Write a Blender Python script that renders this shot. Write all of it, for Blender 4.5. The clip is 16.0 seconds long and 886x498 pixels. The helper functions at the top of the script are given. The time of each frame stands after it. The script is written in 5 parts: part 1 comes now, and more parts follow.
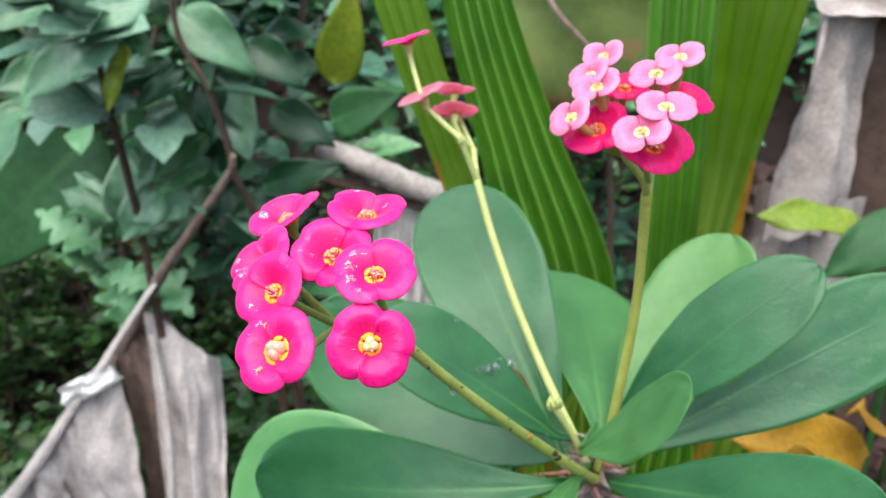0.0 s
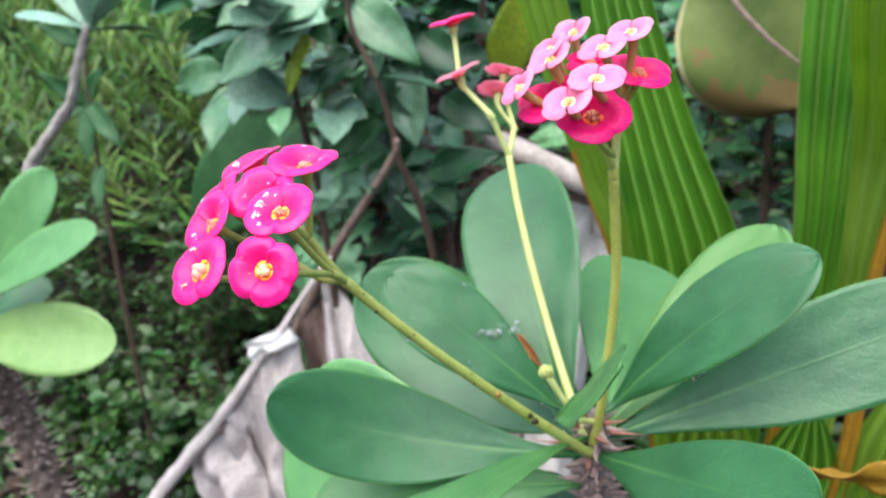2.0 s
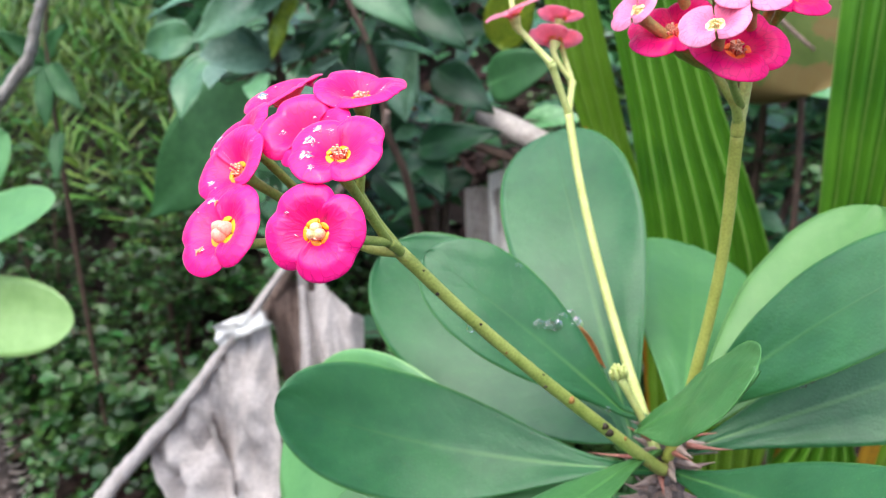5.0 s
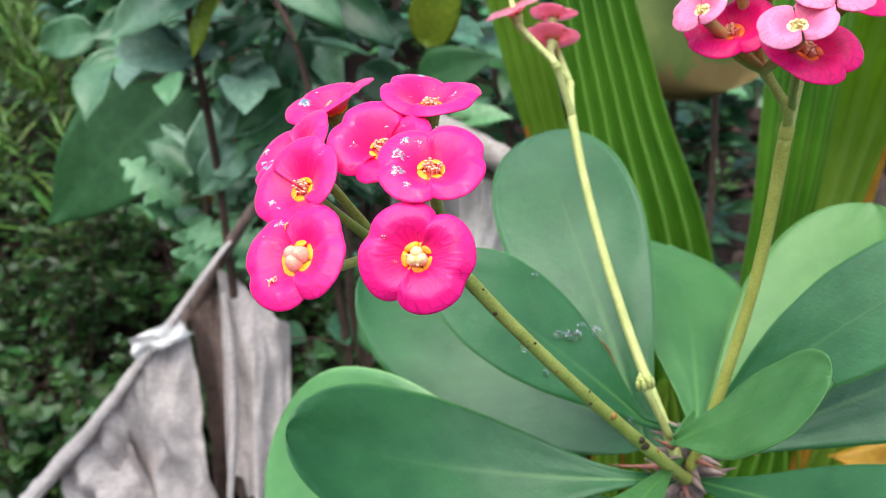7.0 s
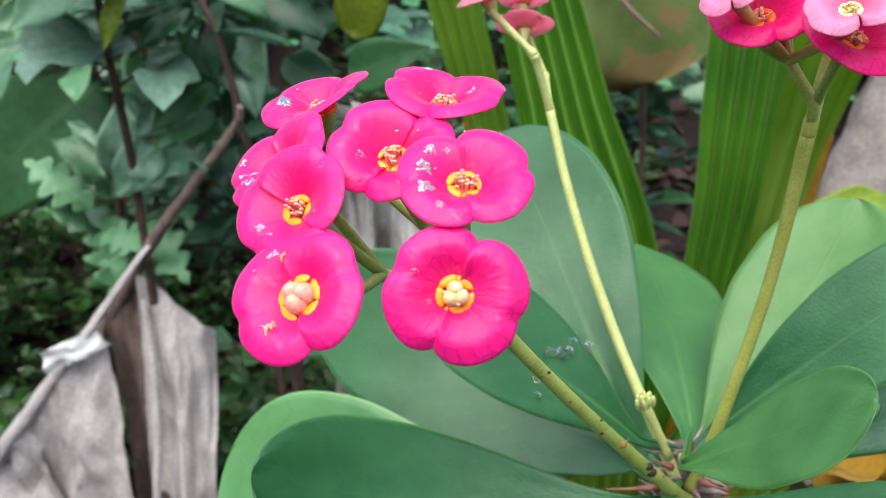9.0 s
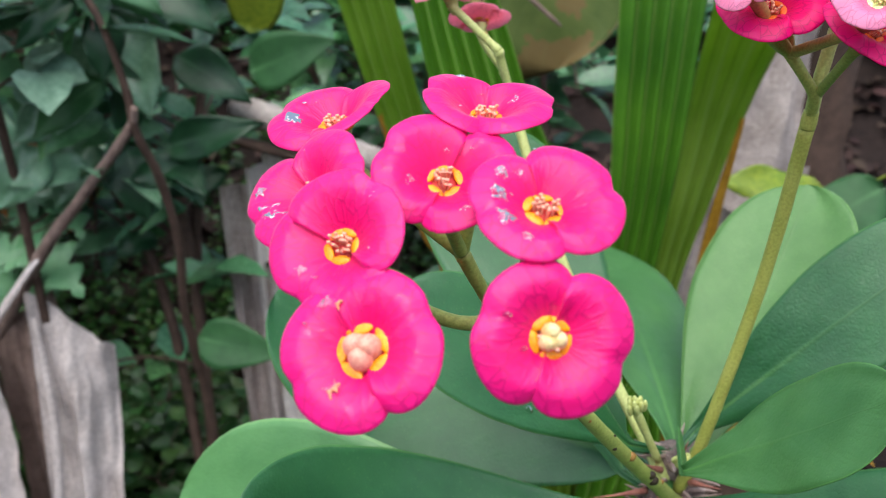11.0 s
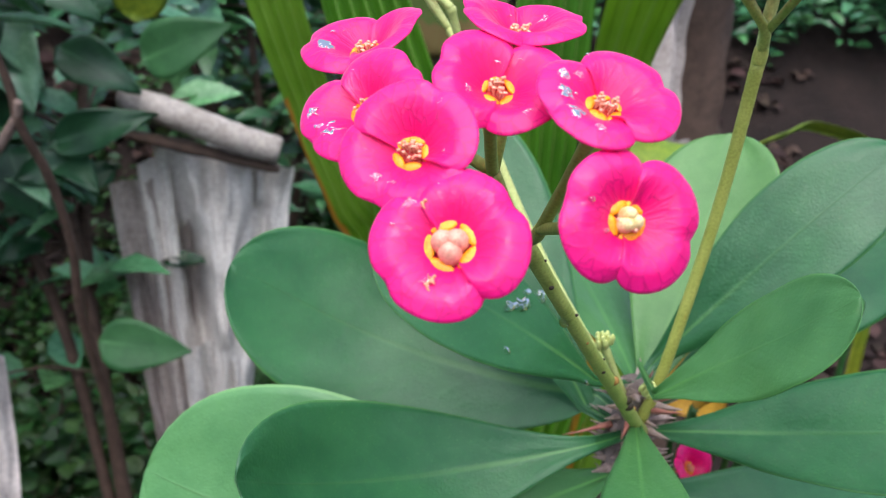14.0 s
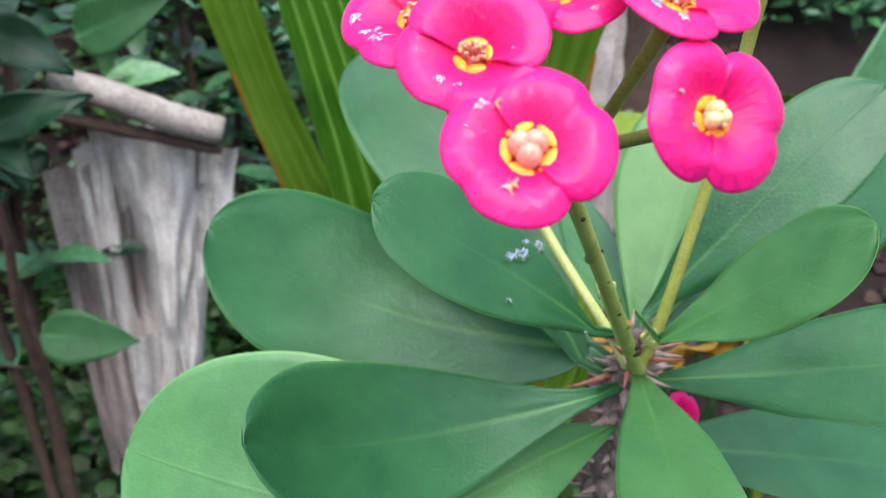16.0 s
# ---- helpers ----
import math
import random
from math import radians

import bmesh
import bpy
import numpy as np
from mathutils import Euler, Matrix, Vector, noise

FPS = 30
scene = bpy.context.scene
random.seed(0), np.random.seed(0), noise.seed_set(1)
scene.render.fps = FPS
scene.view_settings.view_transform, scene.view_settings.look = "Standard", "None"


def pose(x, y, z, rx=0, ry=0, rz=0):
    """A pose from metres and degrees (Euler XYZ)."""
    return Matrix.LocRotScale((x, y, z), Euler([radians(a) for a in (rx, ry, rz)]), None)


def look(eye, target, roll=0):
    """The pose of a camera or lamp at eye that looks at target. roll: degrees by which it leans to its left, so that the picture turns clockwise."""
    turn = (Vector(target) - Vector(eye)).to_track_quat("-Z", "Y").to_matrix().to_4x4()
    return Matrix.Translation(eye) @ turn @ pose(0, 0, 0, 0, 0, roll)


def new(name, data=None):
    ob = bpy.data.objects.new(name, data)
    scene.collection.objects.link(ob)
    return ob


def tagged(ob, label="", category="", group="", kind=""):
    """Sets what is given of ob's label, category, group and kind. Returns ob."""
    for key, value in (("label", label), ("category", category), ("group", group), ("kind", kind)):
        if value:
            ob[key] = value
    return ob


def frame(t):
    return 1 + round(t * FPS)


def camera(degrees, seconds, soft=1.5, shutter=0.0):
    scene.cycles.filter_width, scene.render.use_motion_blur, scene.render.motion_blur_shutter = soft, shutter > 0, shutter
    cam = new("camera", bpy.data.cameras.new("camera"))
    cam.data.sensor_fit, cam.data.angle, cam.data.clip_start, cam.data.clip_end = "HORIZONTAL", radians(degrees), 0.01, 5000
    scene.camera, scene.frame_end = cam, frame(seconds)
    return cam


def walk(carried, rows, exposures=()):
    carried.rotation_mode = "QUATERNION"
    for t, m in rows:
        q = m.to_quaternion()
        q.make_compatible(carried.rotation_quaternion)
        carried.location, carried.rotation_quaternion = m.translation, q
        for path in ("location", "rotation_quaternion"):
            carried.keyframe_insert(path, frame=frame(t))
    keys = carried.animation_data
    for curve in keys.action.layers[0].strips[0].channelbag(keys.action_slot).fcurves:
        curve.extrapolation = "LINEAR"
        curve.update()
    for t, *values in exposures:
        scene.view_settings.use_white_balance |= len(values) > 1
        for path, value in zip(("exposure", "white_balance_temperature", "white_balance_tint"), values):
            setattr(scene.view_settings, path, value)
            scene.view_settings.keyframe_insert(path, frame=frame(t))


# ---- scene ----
cam = camera(55.9, 16.0, soft=0.8)
cam.data.dof.use_dof, cam.data.dof.focus_distance, cam.data.dof.aperture_fstop = True, 0.25, 19.0
METRES, EYE, TILT, LEAN, TURN = 0.6, 1.15, -20.0, 0.0, 0.0
ROWS = [
    (0.0, 0.0, 0.0, 0.0, 0.0, 0.0, -0.0),
    (0.5, 0.0801, -0.0055, -0.0118, 5.28, -0.07, -2.19),
    (1.0, 0.1114, -0.0306, -0.0293, 9.83, 0.04, -3.19),
    (1.5, 0.1679, -0.0451, -0.0348, 13.26, -0.34, -3.97),
    (2.0, 0.2408, -0.0289, -0.0277, 15.72, -0.59, -4.18),
    (2.5, 0.2588, -0.0122, -0.0285, 16.79, -0.62, -4.5),
    (3.0, 0.2443, 0.0282, -0.0249, 17.11, -0.82, -4.72),
    (3.5, 0.2142, 0.0749, -0.0245, 17.02, -0.99, -4.9),
    (4.0, 0.1838, 0.0978, -0.0427, 16.1, -1.26, -5.48),
    (6.5, 0.025, 0.1125, -0.0536, 7.29, -0.74, -4.81),
    (7.0, 0.0058, 0.1308, -0.049, 5.81, -0.78, -4.39),
    (7.5, -0.0059, 0.1566, -0.0449, 4.69, -0.94, -3.94),
    (8.0, -0.0184, 0.1747, -0.0451, 3.22, -0.79, -3.63),
    (8.5, -0.0367, 0.1895, -0.042, 1.48, -0.82, -3.27),
    (9.0, -0.0501, 0.203, -0.0371, 0.1, -0.95, -2.95),
    (11.5, -0.1397, 0.2523, -0.0235, -9.79, -1.57, 0.59),
    (12.0, -0.16, 0.255, -0.0315, -11.78, -1.46, 0.93),
    (12.5, -0.163, 0.2534, -0.0348, -12.93, -1.37, 1.34),
    (13.0, -0.1777, 0.246, -0.0404, -14.33, -1.6, 2.43),
    (13.5, -0.1844, 0.2437, -0.0497, -14.93, -1.8, 2.94),
    (14.0, -0.1886, 0.2479, -0.0551, -15.75, -2.02, 3.08),
    (14.5, -0.2213, 0.2413, -0.0578, -17.54, -1.97, 3.11),
    (15.0, -0.2317, 0.2283, -0.0584, -18.72, -1.96, 4.75),
    (15.5, -0.2168, 0.2431, -0.078, -19.49, -2.51, 5.51),
    (16.0, -0.2292, 0.2847, -0.0791, -20.29, -3.31, 5.05),
]
EXPOSURES = [(0.0, 1.28, 6500, 6), (1.0, 1.33, 6500, 8), (2.5, 1.55, 6430, 9), (4.0, 1.54, 6400, 9), (6.5, 1.25, 6500, 8), (9.0, 1.12, 6550, 7), (12.5, 0.80, 6360, 10), (14.5, 1.12, 6230, 9), (16.0, 1.22, 6300, 9)]
walk(cam, [(t, pose(0, 0, EYE, TILT, LEAN, TURN) @ pose(METRES * x, METRES * y, METRES * z, 90 + pitch, roll, yaw)) for t, x, y, z, yaw, pitch, roll in ROWS], EXPOSURES)

# ---- sky and light: bright overcast, soft light from above ----
world = bpy.data.worlds.new("sky")
scene.world = world
world.use_nodes = True
wn, wl = world.node_tree.nodes, world.node_tree.links
sky = wn.new("ShaderNodeTexSky")
sky.sky_type, sky.sun_disc = "NISHITA", False
sky.sun_elevation, sky.sun_rotation = radians(62), radians(200)
sky.air_density, sky.dust_density = 1.0, 2.2
veil = wn.new("ShaderNodeHueSaturation")
veil.inputs["Saturation"].default_value = 0.75
wl.new(sky.outputs[0], veil.inputs["Color"])
wl.new(veil.outputs[0], wn["Background"].inputs[0])
wn["Background"].inputs[1].default_value = 0.15
sun_data = bpy.data.lights.new("sun", "SUN")
sun_data.energy, sun_data.angle, sun_data.color = 1.7, radians(75), (1.0, 0.99, 0.985)
sun = new("sun", sun_data)
sun.matrix_world = look((-0.7, -1.1, 4.0), (0, 0, 0))


# ---- materials ----
def base_mat(name):
    m = bpy.data.materials.new(name)
    m.use_nodes = True
    t = m.node_tree
    return m, t.nodes, t.links, t.nodes["Principled BSDF"]


def node(nodes, kind, **values):
    n = nodes.new(kind)
    for k, v in values.items():
        n.inputs[k].default_value = v
    return n


def noise_node(nodes, links, scale, detail=4.0, rough=0.55, where="Object"):
    tc = nodes.new("ShaderNodeTexCoord")
    n = node(nodes, "ShaderNodeTexNoise", Scale=scale, Detail=detail, Roughness=rough)
    links.new(tc.outputs[where], n.inputs["Vector"])
    return n


def ramp(nodes, links, source, stops):
    r = nodes.new("ShaderNodeValToRGB")
    e = r.color_ramp.elements
    while len(e) < len(stops):
        e.new(0.5)
    for el, (p, c) in zip(e, stops):
        el.position, el.color = p, (*c, 1)
    links.new(source, r.inputs[0])
    return r


def mix(nodes, links, fac, a, b, blend="MIX"):
    m = nodes.new("ShaderNodeMix")
    m.data_type, m.blend_type = "RGBA", blend
    for sock, v in ((m.inputs[0], fac), (m.inputs[6], a), (m.inputs[7], b)):
        if isinstance(v, (int, float)):
            sock.default_value = v
        elif isinstance(v, tuple):
            sock.default_value = (*v, 1)
        else:
            links.new(v, sock)
    return m.outputs[2]


def math_node(nodes, links, op, a, b=0.0):
    m = nodes.new("ShaderNodeMath")
    m.operation = op
    for sock, v in ((m.inputs[0], a), (m.inputs[1], b)):
        if isinstance(v, (int, float)):
            sock.default_value = v
        else:
            links.new(v, sock)
    return m.outputs[0]


def bump(nodes, links, bsdf, height, strength, distance):
    b = node(nodes, "ShaderNodeBump", Strength=strength, Distance=distance)
    links.new(height, b.inputs["Height"])
    links.new(b.outputs[0], bsdf.inputs["Normal"])


def mottled(name, dark, light, rough=0.6, scale=60.0, fine=600.0, relief=0.3, depth=0.001, spec=0.4, island=0.0, translucent=0.0, metal=0.0):
    """A surface of two shades, at two scales, with fine relief; island: how much each piece differs."""
    m, n, l, b = base_mat(name)
    big = noise_node(n, l, scale)
    small = noise_node(n, l, fine, 3.0)
    r = ramp(n, l, big.outputs[0], [(0.3, dark), (0.7, light)])
    col = mix(n, l, 0.35, r.outputs[0], ramp(n, l, small.outputs[0], [(0.3, tuple(0.55 * c for c in dark)), (0.7, tuple(min(1, 1.3 * c) for c in light))]).outputs[0])
    if island:
        g = n.new("ShaderNodeNewGeometry")
        info = n.new("ShaderNodeObjectInfo")
        chance = math_node(n, l, "FRACT", math_node(n, l, "ADD", g.outputs["Random Per Island"], info.outputs["Random"]))
        hs = n.new("ShaderNodeHueSaturation")
        v = n.new("ShaderNodeMapRange")
        l.new(chance, v.inputs[0])
        v.inputs[3].default_value, v.inputs[4].default_value = 1 - island, 1 + island
        l.new(v.outputs[0], hs.inputs["Value"])
        h = n.new("ShaderNodeMapRange")
        w = math_node(n, l, "FRACT", math_node(n, l, "MULTIPLY", chance, 17.3))
        l.new(w, h.inputs[0])
        h.inputs[3].default_value, h.inputs[4].default_value = 0.5 - 0.06 * island, 0.5 + 0.05 * island
        l.new(h.outputs[0], hs.inputs["Hue"])
        l.new(col, hs.inputs["Color"])
        col = hs.outputs[0]
    l.new(col, b.inputs["Base Color"])
    b.inputs["Roughness"].default_value = rough
    b.inputs["Specular IOR Level"].default_value = spec
    bump(n, l, b, small.outputs[0], relief, depth)
    if translucent:
        tr = n.new("ShaderNodeBsdfTranslucent")
        l.new(col, tr.inputs[0])
        ms = n.new("ShaderNodeMixShader")
        ms.inputs[0].default_value = translucent
        out = n["Material Output"]
        l.new(b.outputs[0], ms.inputs[1])
        l.new(tr.outputs[0], ms.inputs[2])
        l.new(ms.outputs[0], out.inputs[0])
    return m


def leaf_mat(name, dark, light, rib, rough=0.42, veins=0.25, spec=0.45, rib_width=0.035, pore=420.0, relief=0.22, through_light=0.0):
    """A thick leathery leaf: UV x runs along it, y across; a paler midrib that fades to the tip, and faint side veins."""
    m, n, l, b = base_mat(name)
    tc = n.new("ShaderNodeTexCoord")
    sep = n.new("ShaderNodeSeparateXYZ")
    l.new(tc.outputs["UV"], sep.inputs[0])
    across = math_node(n, l, "ABSOLUTE", math_node(n, l, "SUBTRACT", sep.outputs[1], 0.5))
    big = noise_node(n, l, 28.0, 4.0)
    mid = noise_node(n, l, 190.0, 4.0, 0.6)
    fine = noise_node(n, l, 1500.0, 2.0)
    col = ramp(n, l, big.outputs[0], [(0.3, dark), (0.72, light)]).outputs[0]
    col = mix(n, l, math_node(n, l, "MULTIPLY", mid.outputs[0], 0.28), col, tuple(0.6 * c for c in dark))
    # pale pores and dust
    dots = n.new("ShaderNodeTexVoronoi")
    dots.inputs["Scale"].default_value = 420.0
    l.new(tc.outputs["Object"], dots.inputs["Vector"])
    dot = math_node(n, l, "MULTIPLY", math_node(n, l, "LESS_THAN", dots.outputs["Distance"], 0.13), math_node(n, l, "MULTIPLY", big.outputs[0], 0.48))
    col = mix(n, l, dot, col, rib)
    # side veins slant forward from the midrib
    slant = math_node(n, l, "SUBTRACT", sep.outputs[0], math_node(n, l, "MULTIPLY", across, 0.55))
    wob = math_node(n, l, "ADD", math_node(n, l, "MULTIPLY", mid.outputs[0], 0.05), math_node(n, l, "MULTIPLY", big.outputs[0], 0.16))
    wave = math_node(n, l, "SINE", math_node(n, l, "MULTIPLY", math_node(n, l, "ADD", slant, wob), 74.0))
    vein = math_node(n, l, "POWER", math_node(n, l, "MAXIMUM", wave, 0.0), 2.0)
    patch = ramp(n, l, noise_node(n, l, 75.0, 3.0, 0.6).outputs[0], [(0.42, (0, 0, 0)), (0.68, (1, 1, 1))]).outputs[0]
    vein = math_node(n, l, "MULTIPLY", vein, patch)
    col = mix(n, l, math_node(n, l, "MULTIPLY", patch, 0.14), col, light)
    col = mix(n, l, math_node(n, l, "MULTIPLY", vein, veins), col, light)
    # midrib, wide and pale at the base
    width = math_node(n, l, "ADD", math_node(n, l, "MULTIPLY", math_node(n, l, "POWER", math_node(n, l, "SUBTRACT", 1.0, sep.outputs[0]), 2.2), rib_width * 2.6), rib_width * 0.22)
    ribm = math_node(n, l, "MAXIMUM", math_node(n, l, "SUBTRACT", 1.0, math_node(n, l, "DIVIDE", across, width)), 0.0)
    ribm = math_node(n, l, "SMOOTH_MIN", ribm, 0.8)
    fade = math_node(n, l, "MAXIMUM", math_node(n, l, "SUBTRACT", 0.85, math_node(n, l, "MULTIPLY", sep.outputs[0], 1.55)), 0.22)
    col = mix(n, l, math_node(n, l, "MULTIPLY", ribm, fade), col, rib)
    # fine dark groove along the outer half of the midrib
    groove = math_node(n, l, "MULTIPLY", math_node(n, l, "LESS_THAN", across, 0.006), math_node(n, l, "MULTIPLY", sep.outputs[0], 0.35))
    col = mix(n, l, groove, col, tuple(0.5 * c for c in dark))
    # thin pale margin
    edge = math_node(n, l, "MULTIPLY", math_node(n, l, "GREATER_THAN", across, 0.488), 0.35)
    col = mix(n, l, edge, col, rib)
    l.new(col, b.inputs["Base Color"])
    ro = n.new("ShaderNodeMapRange")
    l.new(mid.outputs[0], ro.inputs[0])
    ro.inputs[3].default_value, ro.inputs[4].default_value = rough - 0.1, rough + 0.12
    l.new(ro.outputs[0], b.inputs["Roughness"])
    b.inputs["Specular IOR Level"].default_value = spec
    h = math_node(n, l, "ADD", math_node(n, l, "MULTIPLY", vein, 0.5), math_node(n, l, "ADD", math_node(n, l, "MULTIPLY", fine.outputs[0], 0.5), math_node(n, l, "MULTIPLY", mid.outputs[0], 1.2)))
    pucker = n.new("ShaderNodeTexVoronoi")
    pucker.feature = "DISTANCE_TO_EDGE"
    pucker.inputs["Scale"].default_value = pore
    l.new(tc.outputs["Object"], pucker.inputs["Vector"])
    cells = math_node(n, l, "MINIMUM", pucker.outputs["Distance"], 0.25)
    h = math_node(n, l, "ADD", h, math_node(n, l, "MULTIPLY", cells, 1.2))
    h = math_node(n, l, "SUBTRACT", h, math_node(n, l, "MULTIPLY", ribm, math_node(n, l, "MULTIPLY", sep.outputs[0], 1.6)))
    bump(n, l, b, h, relief, 0.0008)
    if through_light:
        tr = n.new("ShaderNodeBsdfTranslucent")
        l.new(col, tr.inputs[0])
        ms = n.new("ShaderNodeMixShader")
        ms.inputs[0].default_value = through_light
        l.new(b.outputs[0], ms.inputs[1])
        l.new(tr.outputs[0], ms.inputs[2])
        l.new(ms.outputs[0], n["Material Output"].inputs[0])
    return m


def bract_mat(name, deep, pale, rough=0.42, coat=0.9, through_light=0.28):
    """A petal-like bract: UV x runs from the throat to the rim; deeper in the throat, fine darker veins fanning out."""
    m, n, l, b = base_mat(name)
    tc = n.new("ShaderNodeTexCoord")
    sep = n.new("ShaderNodeSeparateXYZ")
    l.new(tc.outputs["UV"], sep.inputs[0])
    big = noise_node(n, l, 110.0, 3.0)
    fine = noise_node(n, l, 1500.0, 3.0, 0.6)
    fac = math_node(n, l, "ADD", math_node(n, l, "MULTIPLY", sep.outputs[0], 0.8), math_node(n, l, "MULTIPLY", math_node(n, l, "SUBTRACT", big.outputs[0], 0.5), 0.45))
    col = ramp(n, l, fac, [(0.25, deep), (0.9, pale)]).outputs[0]
    net = n.new("ShaderNodeCombineXYZ")
    shift = math_node(n, l, "MULTIPLY", math_node(n, l, "SUBTRACT", big.outputs[0], 0.5), 1.3)
    l.new(math_node(n, l, "ADD", math_node(n, l, "MULTIPLY", sep.outputs[0], 3.6), shift), net.inputs[0])
    l.new(math_node(n, l, "ADD", math_node(n, l, "MULTIPLY", sep.outputs[1], 17.0), shift), net.inputs[1])
    cell = n.new("ShaderNodeTexVoronoi")
    cell.feature = "DISTANCE_TO_EDGE"
    cell.inputs["Scale"].default_value = 1.0
    l.new(net.outputs[0], cell.inputs["Vector"])
    vein = math_node(n, l, "MAXIMUM", math_node(n, l, "SUBTRACT", 1.0, math_node(n, l, "MULTIPLY", cell.outputs["Distance"], 15.0)), 0.0)
    vein = math_node(n, l, "MULTIPLY", vein, math_node(n, l, "MULTIPLY", fine.outputs[0], 1.4))
    col = mix(n, l, math_node(n, l, "MULTIPLY", vein, 0.52), col, tuple(0.36 * c for c in deep))
    l.new(col, b.inputs["Base Color"])
    b.inputs["Roughness"].default_value = rough
    b.inputs["Specular IOR Level"].default_value = 0.42
    b.inputs["Sheen Weight"].default_value, b.inputs["Sheen Roughness"].default_value = 0.32, 0.3
    wet = ramp(n, l, noise_node(n, l, 240.0, 3.0, 0.6).outputs[0], [(0.60, (0, 0, 0)), (0.66, (1, 1, 1))]).outputs[0]
    l.new(math_node(n, l, "MULTIPLY", wet, coat), b.inputs["Coat Weight"])
    b.inputs["Coat Roughness"].default_value = 0.08
    pillow = math_node(n, l, "MINIMUM", cell.outputs["Distance"], 0.22)
    h = math_node(n, l, "ADD", math_node(n, l, "MULTIPLY", fine.outputs[0], 0.22), math_node(n, l, "MULTIPLY", pillow, 1.0))
    crinkle = noise_node(n, l, 520.0, 2.0, 0.5)
    h = math_node(n, l, "ADD", h, math_node(n, l, "MULTIPLY", crinkle.outputs[0], math_node(n, l, "MULTIPLY", sep.outputs[0], 0.7)))
    bump(n, l, b, h, 0.48, 0.0006)
    l.new(b.inputs["Normal"].links[0].from_socket, b.inputs["Coat Normal"])
    tr = n.new("ShaderNodeBsdfTranslucent")
    l.new(col, tr.inputs[0])
    ms = n.new("ShaderNodeMixShader")
    ms.inputs[0].default_value = through_light
    l.new(b.outputs[0], ms.inputs[1])
    l.new(tr.outputs[0], ms.inputs[2])
    l.new(ms.outputs[0], n["Material Output"].inputs[0])
    return m


def blade_mat(name, dark, light, dry, margin=0.14, through_light=0.3, crest=0.462):
    """A pleated palm blade: UV x along, y across; parallel pale lines and one dry margin."""
    m, n, l, b = base_mat(name)
    tc = n.new("ShaderNodeTexCoord")
    sep = n.new("ShaderNodeSeparateXYZ")
    l.new(tc.outputs["UV"], sep.inputs[0])
    big = noise_node(n, l, 9.0, 4.0)
    fine = noise_node(n, l, 240.0, 3.0)
    col = ramp(n, l, big.outputs[0], [(0.3, dark), (0.7, light)]).outputs[0]
    lines = math_node(n, l, "SINE", math_node(n, l, "MULTIPLY", sep.outputs[1], 44.0))
    lines = math_node(n, l, "POWER", math_node(n, l, "MAXIMUM", lines, 0.0), 5.0)
    col = mix(n, l, math_node(n, l, "MULTIPLY", lines, 0.38), col, tuple(min(1, 1.5 * c) for c in light))
    fold = math_node(n, l, "ABSOLUTE", math_node(n, l, "SUBTRACT", math_node(n, l, "FRACT", sep.outputs[1]), 0.5))
    ridge = math_node(n, l, "GREATER_THAN", fold, crest)
    col = mix(n, l, math_node(n, l, "MULTIPLY", ridge, 0.6), col, (0.34, 0.50, 0.12))
    # Fold shadow put into the colour: a darker line along each pleat's bottom.
    fold_shade = math_node(n, l, "LESS_THAN", fold, 0.03)
    col = mix(n, l, math_node(n, l, "MULTIPLY", fold_shade, 0.35), col, tuple(0.5 * c for c in dark))
    ed = math_node(n, l, "LESS_THAN", math_node(n, l, "ADD", sep.outputs[1], math_node(n, l, "SUBTRACT", big.outputs[0], 0.5)), 2.6 * margin)
    low = math_node(n, l, "LESS_THAN", sep.outputs[0], 0.62)
    col = mix(n, l, math_node(n, l, "MULTIPLY", ed, low), col, dry)
    l.new(col, b.inputs["Base Color"])
    b.inputs["Roughness"].default_value = 0.45
    bump(n, l, b, math_node(n, l, "ADD", fine.outputs[0], lines), 0.3, 0.001)
    tr = n.new("ShaderNodeBsdfTranslucent")
    l.new(col, tr.inputs[0])
    ms = n.new("ShaderNodeMixShader")
    ms.inputs[0].default_value = through_light
    l.new(b.outputs[0], ms.inputs[1])
    l.new(tr.outputs[0], ms.inputs[2])
    l.new(ms.outputs[0], n["Material Output"].inputs[0])
    return m


